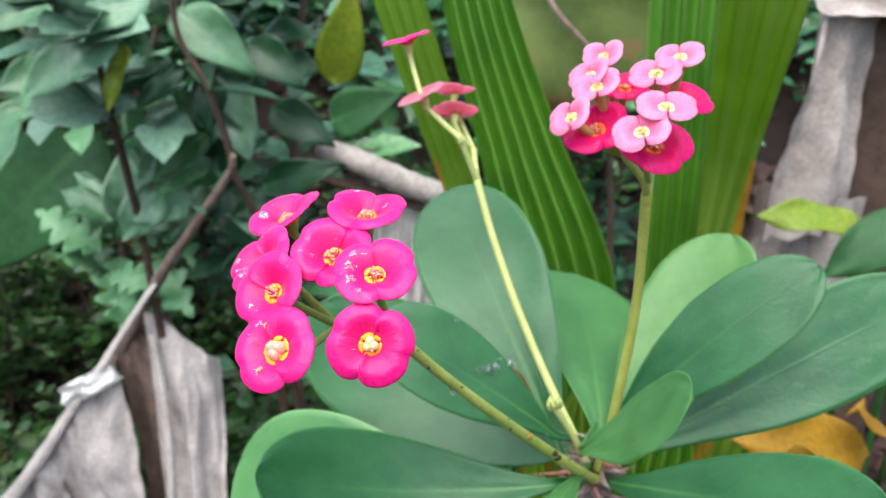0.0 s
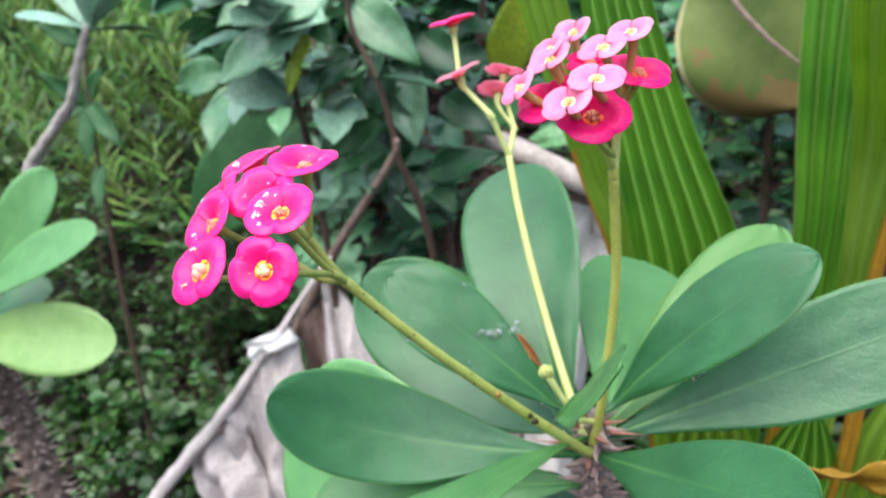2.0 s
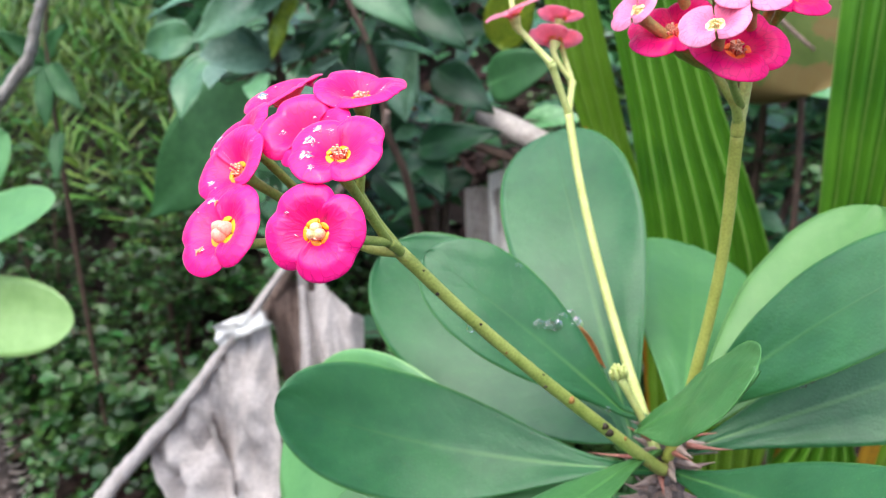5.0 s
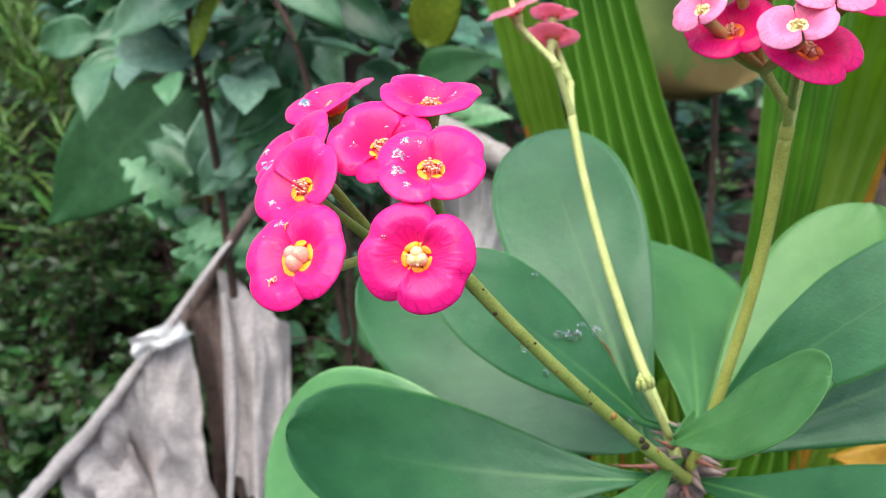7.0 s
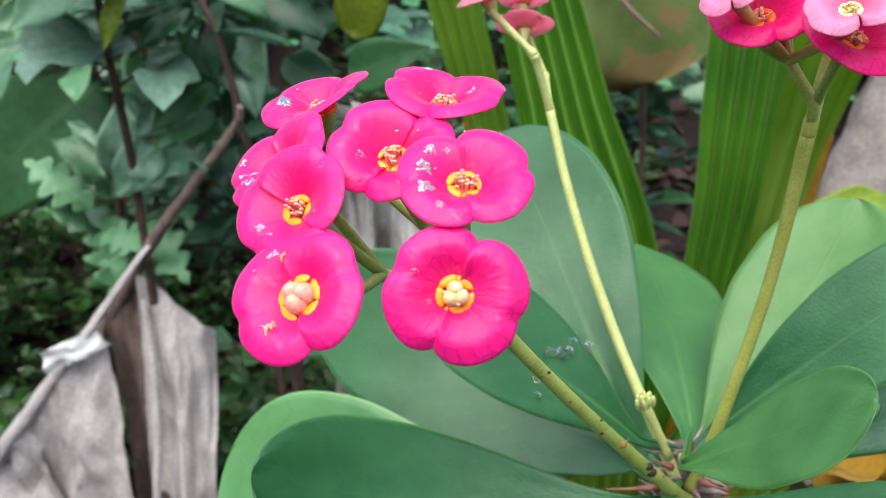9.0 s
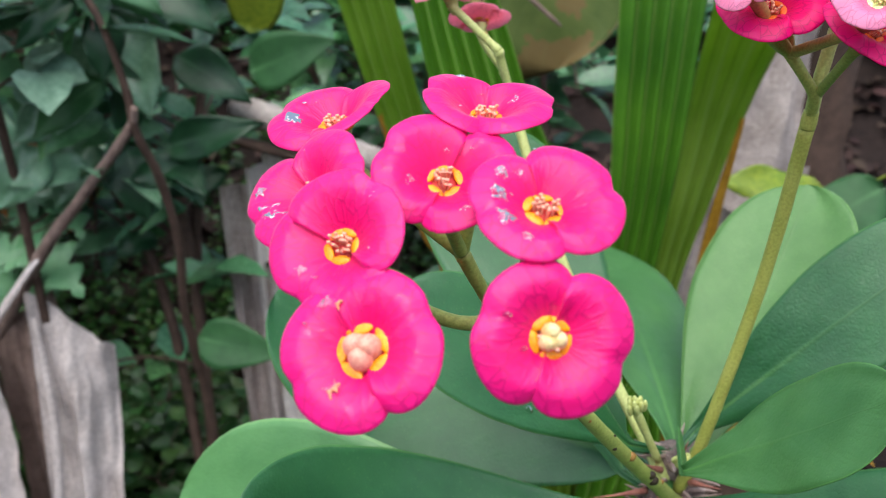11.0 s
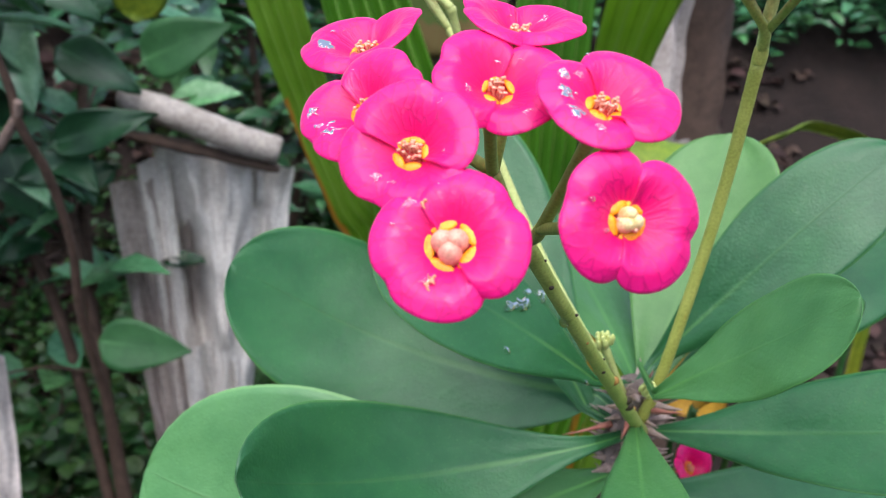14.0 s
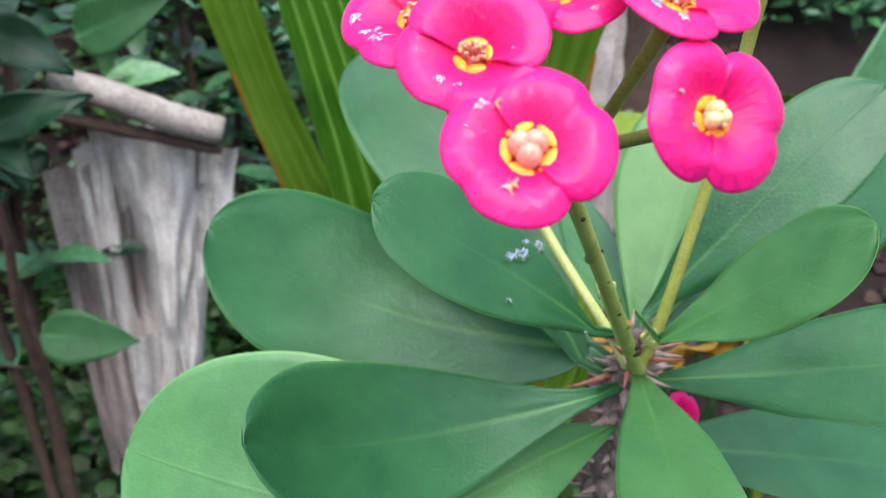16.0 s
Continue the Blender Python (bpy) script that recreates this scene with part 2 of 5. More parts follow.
def ageing_mat():
    """A large thin ageing leaf: grey-green, brown towards one end, with a pale dried margin; UV x runs along it, y across."""
    m, n, l, b = base_mat("ageing_leaf")
    tc = n.new("ShaderNodeTexCoord")
    sep = n.new("ShaderNodeSeparateXYZ")
    l.new(tc.outputs["UV"], sep.inputs[0])
    big, fine = noise_node(n, l, 7.0, 5.0, 0.6), noise_node(n, l, 90.0, 4.0)
    col = ramp(n, l, big.outputs[0], [(0.32, (0.070, 0.120, 0.022)), (0.62, (0.165, 0.215, 0.055))]).outputs[0]
    col = mix(n, l, math_node(n, l, "MULTIPLY", fine.outputs[0], 0.3), col, (0.09, 0.11, 0.04))
    away = math_node(n, l, "ABSOLUTE", math_node(n, l, "SUBTRACT", sep.outputs[1], 0.5))
    rust = math_node(n, l, "ADD", math_node(n, l, "MULTIPLY", sep.outputs[0], 0.55), math_node(n, l, "MULTIPLY", big.outputs[0], 0.9))
    col = mix(n, l, math_node(n, l, "MULTIPLY", math_node(n, l, "GREATER_THAN", rust, 0.90), 0.65), col, (0.24, 0.13, 0.06))
    lines = math_node(n, l, "SINE", math_node(n, l, "MULTIPLY", math_node(n, l, "SUBTRACT", sep.outputs[0], math_node(n, l, "MULTIPLY", away, 0.7)), 60.0))
    col = mix(n, l, math_node(n, l, "MULTIPLY", math_node(n, l, "GREATER_THAN", lines, 0.95), 0.10), col, (0.20, 0.24, 0.10))
    rim = math_node(n, l, "GREATER_THAN", math_node(n, l, "ADD", away, math_node(n, l, "MULTIPLY", big.outputs[0], 0.06)), 0.505)
    col = mix(n, l, math_node(n, l, "MULTIPLY", rim, 0.8), col, (0.42, 0.38, 0.20))
    l.new(col, b.inputs["Base Color"])
    b.inputs["Roughness"].default_value, b.inputs["Specular IOR Level"].default_value = 0.55, 0.2
    bump(n, l, b, math_node(n, l, "ADD", fine.outputs[0], math_node(n, l, "MULTIPLY", lines, 0.3)), 0.2, 0.002)
    tr = n.new("ShaderNodeBsdfTranslucent")
    l.new(col, tr.inputs[0])
    ms = n.new("ShaderNodeMixShader")
    ms.inputs[0].default_value = 0.35
    l.new(b.outputs[0], ms.inputs[1])
    l.new(tr.outputs[0], ms.inputs[2])
    l.new(ms.outputs[0], n["Material Output"].inputs[0])
    return m


def water_mat():
    m, n, l, b = base_mat("water")
    b.inputs["Base Color"].default_value = (1, 1, 1, 1)
    b.inputs["Roughness"].default_value = 0.03
    b.inputs["IOR"].default_value = 1.33
    b.inputs["Transmission Weight"].default_value = 1.0
    return m


def film_mat():
    """A thin skin of clear water: light passes straight through it, with gloss on top."""
    m, n, l, b = base_mat("water_film")
    clear, shine, angle, ms = n.new("ShaderNodeBsdfTransparent"), n.new("ShaderNodeBsdfGlossy"), n.new("ShaderNodeFresnel"), n.new("ShaderNodeMixShader")
    clear.inputs[0].default_value = (0.93, 0.92, 0.93, 1)
    shine.inputs["Roughness"].default_value = 0.05
    angle.inputs["IOR"].default_value = 1.45
    l.new(angle.outputs[0], ms.inputs[0])
    l.new(clear.outputs[0], ms.inputs[1])
    l.new(shine.outputs[0], ms.inputs[2])
    l.new(ms.outputs[0], n["Material Output"].inputs[0])
    return m


LEAF = leaf_mat("euphorbia_leaf", (0.013, 0.086, 0.026), (0.032, 0.138, 0.042), (0.13, 0.29, 0.075), rough=0.36, veins=0.24, spec=0.44, rib_width=0.028, relief=0.28)
LEAF_MID = leaf_mat("mid_leaf", (0.042, 0.148, 0.040), (0.070, 0.200, 0.056), (0.13, 0.33, 0.08), rough=0.40, veins=0.18, spec=0.40, rib_width=0.024)
LEAF_OLIVE = leaf_mat("lighter_leaf", (0.060, 0.165, 0.036), (0.102, 0.240, 0.060), (0.22, 0.40, 0.12), veins=0.12, spec=0.45)
LEAF_PALE = leaf_mat("young_leaf", (0.064, 0.195, 0.060), (0.108, 0.275, 0.090), (0.26, 0.46, 0.16), veins=0.12, spec=0.5)
LEAF_YOUNG = leaf_mat("yellow_green_leaf_blade", (0.165, 0.300, 0.082), (0.240, 0.390, 0.135), (0.36, 0.50, 0.20), veins=0.12, spec=0.5)
PINK = bract_mat("deep_pink_bract", (0.96, 0.001, 0.178), (0.97, 0.015, 0.290), rough=0.40, coat=0.7)
PINK_THIN = bract_mat("thin_deep_pink_bract", (0.97, 0.001, 0.185), (0.97, 0.006, 0.290), rough=0.40, coat=0.1, through_light=0.5)
# Paler copy of the pink bract: light on undersides put into the colour.
SOFT = bract_mat("soft_pink_bract", (0.95, 0.34, 0.45), (0.96, 0.48, 0.60), coat=0.2, through_light=0.68)
ROSE = bract_mat("pale_pink_bract", (0.88, 0.17, 0.35), (0.93, 0.33, 0.53), coat=0.25)
YELLOW = mottled("nectar_gland", (0.88, 0.21, 0.004), (0.95, 0.41, 0.01), 0.3, 500, 2000, 0.2, 0.0003)
CREAM = mottled("cream_gland", (0.80, 0.68, 0.22), (0.88, 0.80, 0.42), 0.4, 500, 2000, 0.2, 0.0003)
ORANGE = mottled("red_gland", (0.75, 0.06, 0.01), (0.90, 0.20, 0.02), 0.35, 500, 2000, 0.2, 0.0003)
ORANGE_PALE = mottled("fallen_stamen", (0.78, 0.20, 0.10), (0.88, 0.42, 0.24), 0.45, 700, 2000, 0.3, 0.0003)
OVARY = mottled("ovary", (0.76, 0.24, 0.19), (0.85, 0.50, 0.34), 0.4, 300, 1500, 0.3, 0.0004)
OVARY_CREAM = mottled("cream_ovary", (0.74, 0.46, 0.14), (0.86, 0.74, 0.42), 0.4, 300, 1500, 0.3, 0.0004)
STAMEN = mottled("stamen", (0.80, 0.20, 0.14), (0.92, 0.60, 0.40), 0.4, 900, 2500, 0.3, 0.0003)
STALK = mottled("flower_stalk", (0.22, 0.275, 0.050), (0.41, 0.45, 0.115), 0.45, 90, 900, 0.35, 0.0005)
STALK_PALE = mottled("pale_stalk", (0.42, 0.46, 0.13), (0.58, 0.62, 0.24), 0.45, 90, 900, 0.3, 0.0005)
STALK_TAN = mottled("tan_stalk", (0.30, 0.32, 0.055), (0.47, 0.48, 0.115), 0.45, 70, 900, 0.3, 0.0005)
PEDICEL = mottled("pale_flower_stalk", (0.36, 0.25, 0.07), (0.54, 0.40, 0.14), 0.45, 90, 900, 0.3, 0.0005)
SPECK = mottled("dark_speck", (0.012, 0.009, 0.006), (0.05, 0.03, 0.015), 0.6, 800, 2000, 0.3, 0.0003)
BROWN_SPOT = mottled("brown_spot", (0.20, 0.09, 0.02), (0.38, 0.20, 0.05), 0.55, 800, 2000, 0.3, 0.0003)
WITHERED = mottled("withered_leaf", (0.22, 0.07, 0.02), (0.52, 0.20, 0.06), 0.6, 150, 900, 0.5, 0.001)
TRUNK = mottled("woody_stem", (0.085, 0.060, 0.052), (0.27, 0.205, 0.185), 0.75, 120, 700, 0.8, 0.002)
TRUNK_DARK = mottled("dark_spiny_stem", (0.07, 0.048, 0.038), (0.20, 0.15, 0.125), 0.8, 90, 500, 0.8, 0.003)
TWIG_GREY = mottled("grey_twig", (0.16, 0.135, 0.12), (0.46, 0.42, 0.38), 0.75, 60, 400, 0.8, 0.003)
THORN = mottled("thorn", (0.20, 0.125, 0.105), (0.44, 0.33, 0.29), 0.55, 250, 1200, 0.4, 0.0006)
DRY = mottled("dry_leaf", (0.40, 0.345, 0.32), (0.70, 0.625, 0.59), 0.8, 14, 160, 0.6, 0.004, 0.2)
DRY_WHITE = mottled("bleached_leaf", (0.72, 0.69, 0.66), (0.88, 0.86, 0.84), 0.7, 40, 300, 0.4, 0.002, 0.3)
LOG = mottled("dry_stem", (0.24, 0.20, 0.17), (0.52, 0.46, 0.42), 0.85, 22, 160, 0.7, 0.004, 0.15)
DRY_DULL = mottled("dull_dry_leaf", (0.58, 0.515, 0.475), (0.83, 0.76, 0.71), 0.85, 14, 160, 0.35, 0.004, 0.15)
# Darker copy of the dry leaf: dimmer light put into its colour.
DRY_SHADED = mottled("shaded_dry_leaf", (0.27, 0.225, 0.20), (0.52, 0.445, 0.41), 0.85, 14, 160, 0.6, 0.004, 0.15)
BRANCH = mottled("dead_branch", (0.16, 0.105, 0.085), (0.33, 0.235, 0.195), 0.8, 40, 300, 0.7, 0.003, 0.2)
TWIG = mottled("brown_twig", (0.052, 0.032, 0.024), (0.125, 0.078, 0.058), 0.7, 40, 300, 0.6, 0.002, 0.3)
PALM = blade_mat("palm_blade", (0.042, 0.165, 0.008), (0.110, 0.300, 0.018), (0.60, 0.32, 0.05), -0.3)
PALM_LIGHT = blade_mat("palm_blade_light", (0.200, 0.380, 0.026), (0.340, 0.54, 0.075), (0.60, 0.32, 0.05), 0.10, 0.62)
PALM_GOLD = blade_mat("palm_blade_yellowing", (0.240, 0.400, 0.042), (0.390, 0.545, 0.100), (0.60, 0.32, 0.05), -0.3, 0.62, 0.405)
SHRUB = mottled("shrub_leaf", (0.026, 0.106, 0.042), (0.098, 0.258, 0.110), 0.20, 9, 120, 0.4, 0.002, 0.8, island=0.5, translucent=0.15)
SHRUB_PALE = mottled("pale_shrub_leaf", (0.09, 0.20, 0.12), (0.25, 0.41, 0.29), 0.20, 9, 120, 0.4, 0.002, 0.6, island=0.3, translucent=0.15)
COVER = mottled("ground_cover_leaf", (0.011, 0.043, 0.009), (0.050, 0.128, 0.027), 0.36, 6, 120, 0.3, 0.002, 0.4, island=0.5, translucent=0.25)
NEEDLE = mottled("narrow_leaf", (0.024, 0.080, 0.014), (0.155, 0.290, 0.048), 0.45, 2.5, 120, 0.3, 0.002, 0.4, island=0.65, translucent=0.25)
HEART = leaf_mat("broad_leaf", (0.020, 0.082, 0.024), (0.044, 0.138, 0.044), (0.09, 0.23, 0.08), 0.5, 0.3, spec=0.3, pore=60.0, through_light=0.2)
# Dark, mid and pale copies of one leaf: shade put into the colour.
BROAD_SHADED = leaf_mat("shrub_leaf_blade", (0.008, 0.042, 0.017), (0.028, 0.094, 0.038), (0.09, 0.20, 0.10), rough=0.36, veins=0.35, spec=0.4, rib_width=0.022, pore=60.0, through_light=0.15)
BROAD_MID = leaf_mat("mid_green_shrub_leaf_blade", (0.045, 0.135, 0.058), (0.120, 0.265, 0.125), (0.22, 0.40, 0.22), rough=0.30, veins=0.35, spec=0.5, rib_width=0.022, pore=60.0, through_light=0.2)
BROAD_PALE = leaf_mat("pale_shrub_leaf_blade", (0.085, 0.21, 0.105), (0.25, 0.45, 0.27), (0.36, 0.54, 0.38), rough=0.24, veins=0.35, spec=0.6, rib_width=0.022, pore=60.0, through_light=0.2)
LEAFLET = leaf_mat("light_green_leaflet", (0.070, 0.210, 0.085), (0.150, 0.340, 0.150), (0.22, 0.42, 0.20), rough=0.4, veins=0.3, spec=0.5, rib_width=0.02)
SPOT = ageing_mat()
YLEAF = mottled("yellow_leaf", (0.30, 0.145, 0.012), (0.45, 0.255, 0.022), 0.5, 12, 120, 0.4, 0.003, translucent=0.25)
YGREEN = mottled("yellow_green_leaf", (0.10, 0.24, 0.02), (0.33, 0.36, 0.03), 0.45, 7, 120, 0.3, 0.003, translucent=0.25)
SOIL = mottled("soil", (0.009, 0.006, 0.005), (0.026, 0.016, 0.013), 0.9, 5, 60, 1.0, 0.02, 0.2)
LITTER = mottled("leaf_litter", (0.014, 0.008, 0.006), (0.050, 0.029, 0.022), 0.7, 4, 80, 0.5, 0.003, 0.2, island=0.6)
UNSEEN_WALL = mottled("unseen_wall_face", (0.030, 0.050, 0.022), (0.10, 0.12, 0.075), 0.9, 3, 60, 0.8, 0.01, 0.2)
THROAT = mottled("red_throat", (0.30, 0.004, 0.01), (0.60, 0.03, 0.02), 0.4, 700, 2000, 0.3, 0.0003)
WATER, FILM = water_mat(), film_mat()
THORN_PALE = mottled("pale_spine", (0.30, 0.23, 0.19), (0.56, 0.47, 0.40), 0.6, 250, 1200, 0.4, 0.0006)
THORN_RED = mottled("young_thorn", (0.28, 0.075, 0.06), (0.44, 0.20, 0.15), 0.5, 250, 1200, 0.4, 0.0006)


# ---- building helpers ----
def mesh_from(name, verts, faces, uvs=None):
    me = bpy.data.meshes.new(name)
    me.from_pydata([tuple(v) for v in verts], [], faces)
    if uvs is not None:
        layer = me.uv_layers.new(name="UVMap")
        idx = np.empty(len(me.loops), dtype=np.int32)
        me.loops.foreach_get("vertex_index", idx)
        layer.data.foreach_set("uv", np.asarray(uvs, dtype=np.float32)[idx].ravel())
    me.polygons.foreach_set("use_smooth", [True] * len(me.polygons))
    me.update()
    return me


def part(name, data, material, parent=None, label=""):
    """One mesh object, from a mesh or a bmesh in world coordinates, under a thing or under a part."""
    if isinstance(data, bmesh.types.BMesh):
        me = bpy.data.meshes.new(name)
        bmesh.ops.recalc_face_normals(data, faces=data.faces)
        data.to_mesh(me)
        data.free()
        me.polygons.foreach_set("use_smooth", [True] * len(me.polygons))
        data = me
    ob = new(name, data)
    data.materials.append(material)
    if parent is not None:
        ob.parent = parent
        if parent.type == "EMPTY":
            ob.matrix_parent_inverse = Matrix.Translation(-parent.location)
    if label:
        ob["label"] = label
    return ob


def thing(name, place, label, category, group="", kind=""):
    ob = new(name)
    ob.location, ob.empty_display_size = place, 0.05
    return tagged(ob, label, category, group, kind)


def frame_of(a):
    a = Vector(a).normalized()
    x = a.cross(Vector((0, 0, 1)))
    x = Vector((1, 0, 0)) if x.length < 1e-4 else x.normalized()
    return x, x.cross(a).normalized(), a


def smooth_path(points, steps):
    """A Catmull-Rom line through the points."""
    p = [Vector(q) for q in points]
    p = [2 * p[0] - p[1], *p, 2 * p[-1] - p[-2]]
    out = []
    for i in range(1, len(p) - 2):
        for k in range(steps):
            t = k / steps
            a, b, c, d = p[i - 1:i + 3]
            out.append(0.5 * (2 * b + (c - a) * t + (2 * a - 5 * b + 4 * c - d) * t * t + (3 * b - a - 3 * c + d) * t ** 3))
    return out + [p[-2]]


def tube(points, radii, sides=10, steps=5, wobble=0.0, ellipse=1.0):
    """Verts and faces of a closed tube along a smooth line, its radius running through the radii."""
    line = smooth_path(points, steps)
    n = len(line)
    verts, faces, uvs = [], [], []
    ref = None
    for i, c in enumerate(line):
        a = (line[min(i + 1, n - 1)] - line[max(i - 1, 0)]).normalized()
        if ref is None:
            ref, _, _ = frame_of(a)
        ref = (ref - a * ref.dot(a)).normalized()
        y = a.cross(ref)
        r = float(np.interp(i / (n - 1), np.linspace(0, 1, len(radii)), radii))
        for k in range(sides):
            w = 2 * math.pi * k / sides
            rr = r * (1 + wobble * noise.noise((c + ref * math.cos(w) * r + y * math.sin(w) * r) * (2.2 / max(r, 1e-4))))
            verts.append(c + ref * (rr * math.cos(w)) + y * (rr * ellipse * math.sin(w)))
            uvs.append((i / (n - 1), k / sides))
    for i in range(n - 1):
        for k in range(sides):
            q = (k + 1) % sides
            faces.append((i * sides + k, i * sides + q, (i + 1) * sides + q, (i + 1) * sides + k))
    faces += [tuple(range(sides))[::-1], tuple((n - 1) * sides + k for k in range(sides))]
    return verts, faces, uvs


def tube_mesh(name, points, radii, **how):
    return mesh_from(name, *tube(points, radii, **how))


def join_meshes(name, pieces):
    verts, faces = [], []
    for v, f in pieces:
        o = len(verts)
        verts += list(v)
        faces += [tuple(i + o for i in q) for q in f]
    return mesh_from(name, verts, faces)


def blob(centre, rx, ry, rz, axes=None, rings=5, sides=8):
    """Verts and faces of an ellipsoid on given axes."""
    c = Vector(centre)
    x, y, z = axes or (Vector((1, 0, 0)), Vector((0, 1, 0)), Vector((0, 0, 1)))
    verts, faces = [c - z * rz], []
    for i in range(1, rings):
        w = -math.pi / 2 + math.pi * i / rings
        for k in range(sides):
            a = 2 * math.pi * k / sides
            verts.append(c + x * (rx * math.cos(w) * math.cos(a)) + y * (ry * math.cos(w) * math.sin(a)) + z * (rz * math.sin(w)))
    verts.append(c + z * rz)
    for k in range(sides):
        q = (k + 1) % sides
        faces.append((0, 1 + q, 1 + k))
        for i in range(rings - 2):
            faces.append((1 + i * sides + k, 1 + i * sides + q, 1 + (i + 1) * sides + q, 1 + (i + 1) * sides + k))
        faces.append((len(verts) - 1, 1 + (rings - 2) * sides + k, 1 + (rings - 2) * sides + q))
    return verts, faces


# ---- ground: one sheet, a planted bed with a bank behind ----
def ground_height(x, y):
    s = min(max((y - 1.9) / 3.6, 0.0), 1.0)
    bank = 1.45 * s * s * (3 - 2 * s)
    mound = 0.5 * math.exp(-((x - 0.15) ** 2 + (y - 0.35) ** 2) / 0.30)
    rough = 0.05 * noise.noise(Vector((x * 1.3, y * 1.3, 0))) + 0.02 * noise.noise(Vector((x * 6, y * 6, 3)))
    return -0.36 + bank + mound + rough


def build_ground():
    near = np.concatenate([-np.geomspace(60, 3, 10), np.linspace(-2.6, 2.6, 70), np.geomspace(3, 60, 10)])
    ys = np.concatenate([-np.geomspace(60, 1.2, 10), np.linspace(-1, 5.6, 86), np.geomspace(6, 60, 10)])
    verts = [(x, y, ground_height(x, y)) for y in ys for x in near]
    w = len(near)
    faces = [(j * w + i, j * w + i + 1, (j + 1) * w + i + 1, (j + 1) * w + i) for j in range(len(ys) - 1) for i in range(w - 1)]
    ob = part("ground", mesh_from("ground", verts, faces), SOIL)
    tagged(ob, "dark brown damp garden soil under the plants", "ground", kind="structure")


build_ground()


def unseen_wall(name, x0, x1, y0, y1, high):
    """A plain wall with an uneven face, added unseen to close off horizon light."""
    bm = bmesh.new()
    bmesh.ops.create_cube(bm, size=1.0)
    bmesh.ops.subdivide_edges(bm, edges=bm.edges[:], cuts=12, use_grid_fill=True)
    for v in bm.verts:
        v.co = Vector((x0 + (x1 - x0) * (v.co.x + 0.5), y0 + (y1 - y0) * (v.co.y + 0.5), -0.6 + (high + 0.6) * (v.co.z + 0.5)))
        v.co += 0.04 * noise.noise_vector(v.co * 2.0)
    tagged(part(name, bm, UNSEEN_WALL), "added plain wall out of view, closing off low light", "wall", kind="structure")


# Unseen walls added behind and to both sides, to shape reflections and low light.
unseen_wall("unseen_wall_south", -7.0, 7.0, -6.2, -6.0, 2.0)
unseen_wall("unseen_wall_west", -7.2, -7.0, -6.2, 5.8, 2.0)
unseen_wall("unseen_wall_east", 7.0, 7.2, -6.2, 5.8, 2.0)


# ---- the crown-of-thorns plant ----
def half_width(s, kind="paddle"):
    if kind == "ovate":
        return max(0.04, math.sin(math.pi * s ** 0.62)) ** 0.85 if s < 1 else 0.0
    if kind == "lobed":
        return max(0.03, math.sin(math.pi * s ** 0.8)) ** 0.8 * (0.28 + 0.72 * abs(math.sin(4.5 * math.pi * s + 0.3)) ** 0.8) if s < 1 else 0.0
    if s < 0.66:
        return 0.11 + 0.89 * math.sin(math.pi / 2 * s / 0.66) ** (0.7 if kind == "broad" else 1.25)
    return math.sqrt(max(0.0, 1 - ((s - 0.66) / 0.34) ** 2.3))


def leaf_mesh(base, tip, roll, width, bend, cup, thick=0.0013, rows=26, cols=14, wave=0.0, root=None, kind="paddle"):
    """A thick obovate leaf from base to tip, turned by roll, bowed by bend, its sides raised by cup."""
    base, tip = Vector(base), Vector(tip)
    d = tip - base
    length = d.length
    a = d / length
    x = a.cross(Vector((0, 0, 1))).normalized()
    n = x.cross(a)
    side = math.cos(roll) * x + math.sin(roll) * n
    up = side.cross(a)
    verts, faces, uvs = [], [], []
    ss = [0.45 * i / rows + 0.55 * math.sin(math.pi / 2 * i / rows) for i in range(rows)] + [1 - 0.16 / rows, 1 - 0.04 / rows, 1.0]
    seed = Vector((base.x * 37, tip.y * 53, tip.z * 29))
    if root is not None:
        root = Vector(root)
        ss = [-0.08, -0.055, -0.03, -0.01] + ss
    for layer in (1, -1):
        for s in ss:
            h = width * half_width(max(s, 0.0), kind)
            mid = base + s * d + up * (bend * length * 4 * s * (1 - s))
            if s < 0:
                mid = base.lerp(root, s / -0.08)
                h = width * (0.11 + 0.5 * s)
            for k in range(cols + 1):
                u = math.sin(math.pi / 2 * (2 * k / cols - 1)) * 0.4 + (2 * k / cols - 1) * 0.6
                t = thick * (1 - 0.62 * abs(u) ** 5) * (1.4 - 0.8 * s) * 0.5
                groove = -0.0009 * math.exp(-(u / 0.09) ** 2) * (1 - s)
                ripple = 0.0022 * noise.noise(seed + Vector((s * 3.2, u * 1.6, 0))) * (0.3 + abs(u))
                ripple += 0.0011 * noise.noise(seed + Vector((s * 8.5, u * 4.5, 7)))
                ripple += wave * abs(u) ** 2 * math.sin(9 * s + 2 * u)
                edge = h * (1 + 0.018 * noise.noise(seed + Vector((s * 7, u * 9, 4))) * abs(u))
                verts.append(mid + side * (u * edge) + up * (cup * h * abs(u) ** 1.4 + ripple + groove + layer * t))
                uvs.append((max(s, 0.0), 0.5 + 0.5 * u))
    r, c = len(ss), cols + 1
    for layer in (0, 1):
        o = layer * r * c
        for i in range(r - 1):
            for k in range(cols):
                q = (o + i * c + k, o + i * c + k + 1, o + (i + 1) * c + k + 1, o + (i + 1) * c + k)
                faces.append(q if layer else q[::-1])
    o = r * c
    for i in range(r - 1):
        for k in (0, cols):
            q = (i * c + k, (i + 1) * c + k, o + (i + 1) * c + k, o + i * c + k)
            faces.append(q if k else q[::-1])
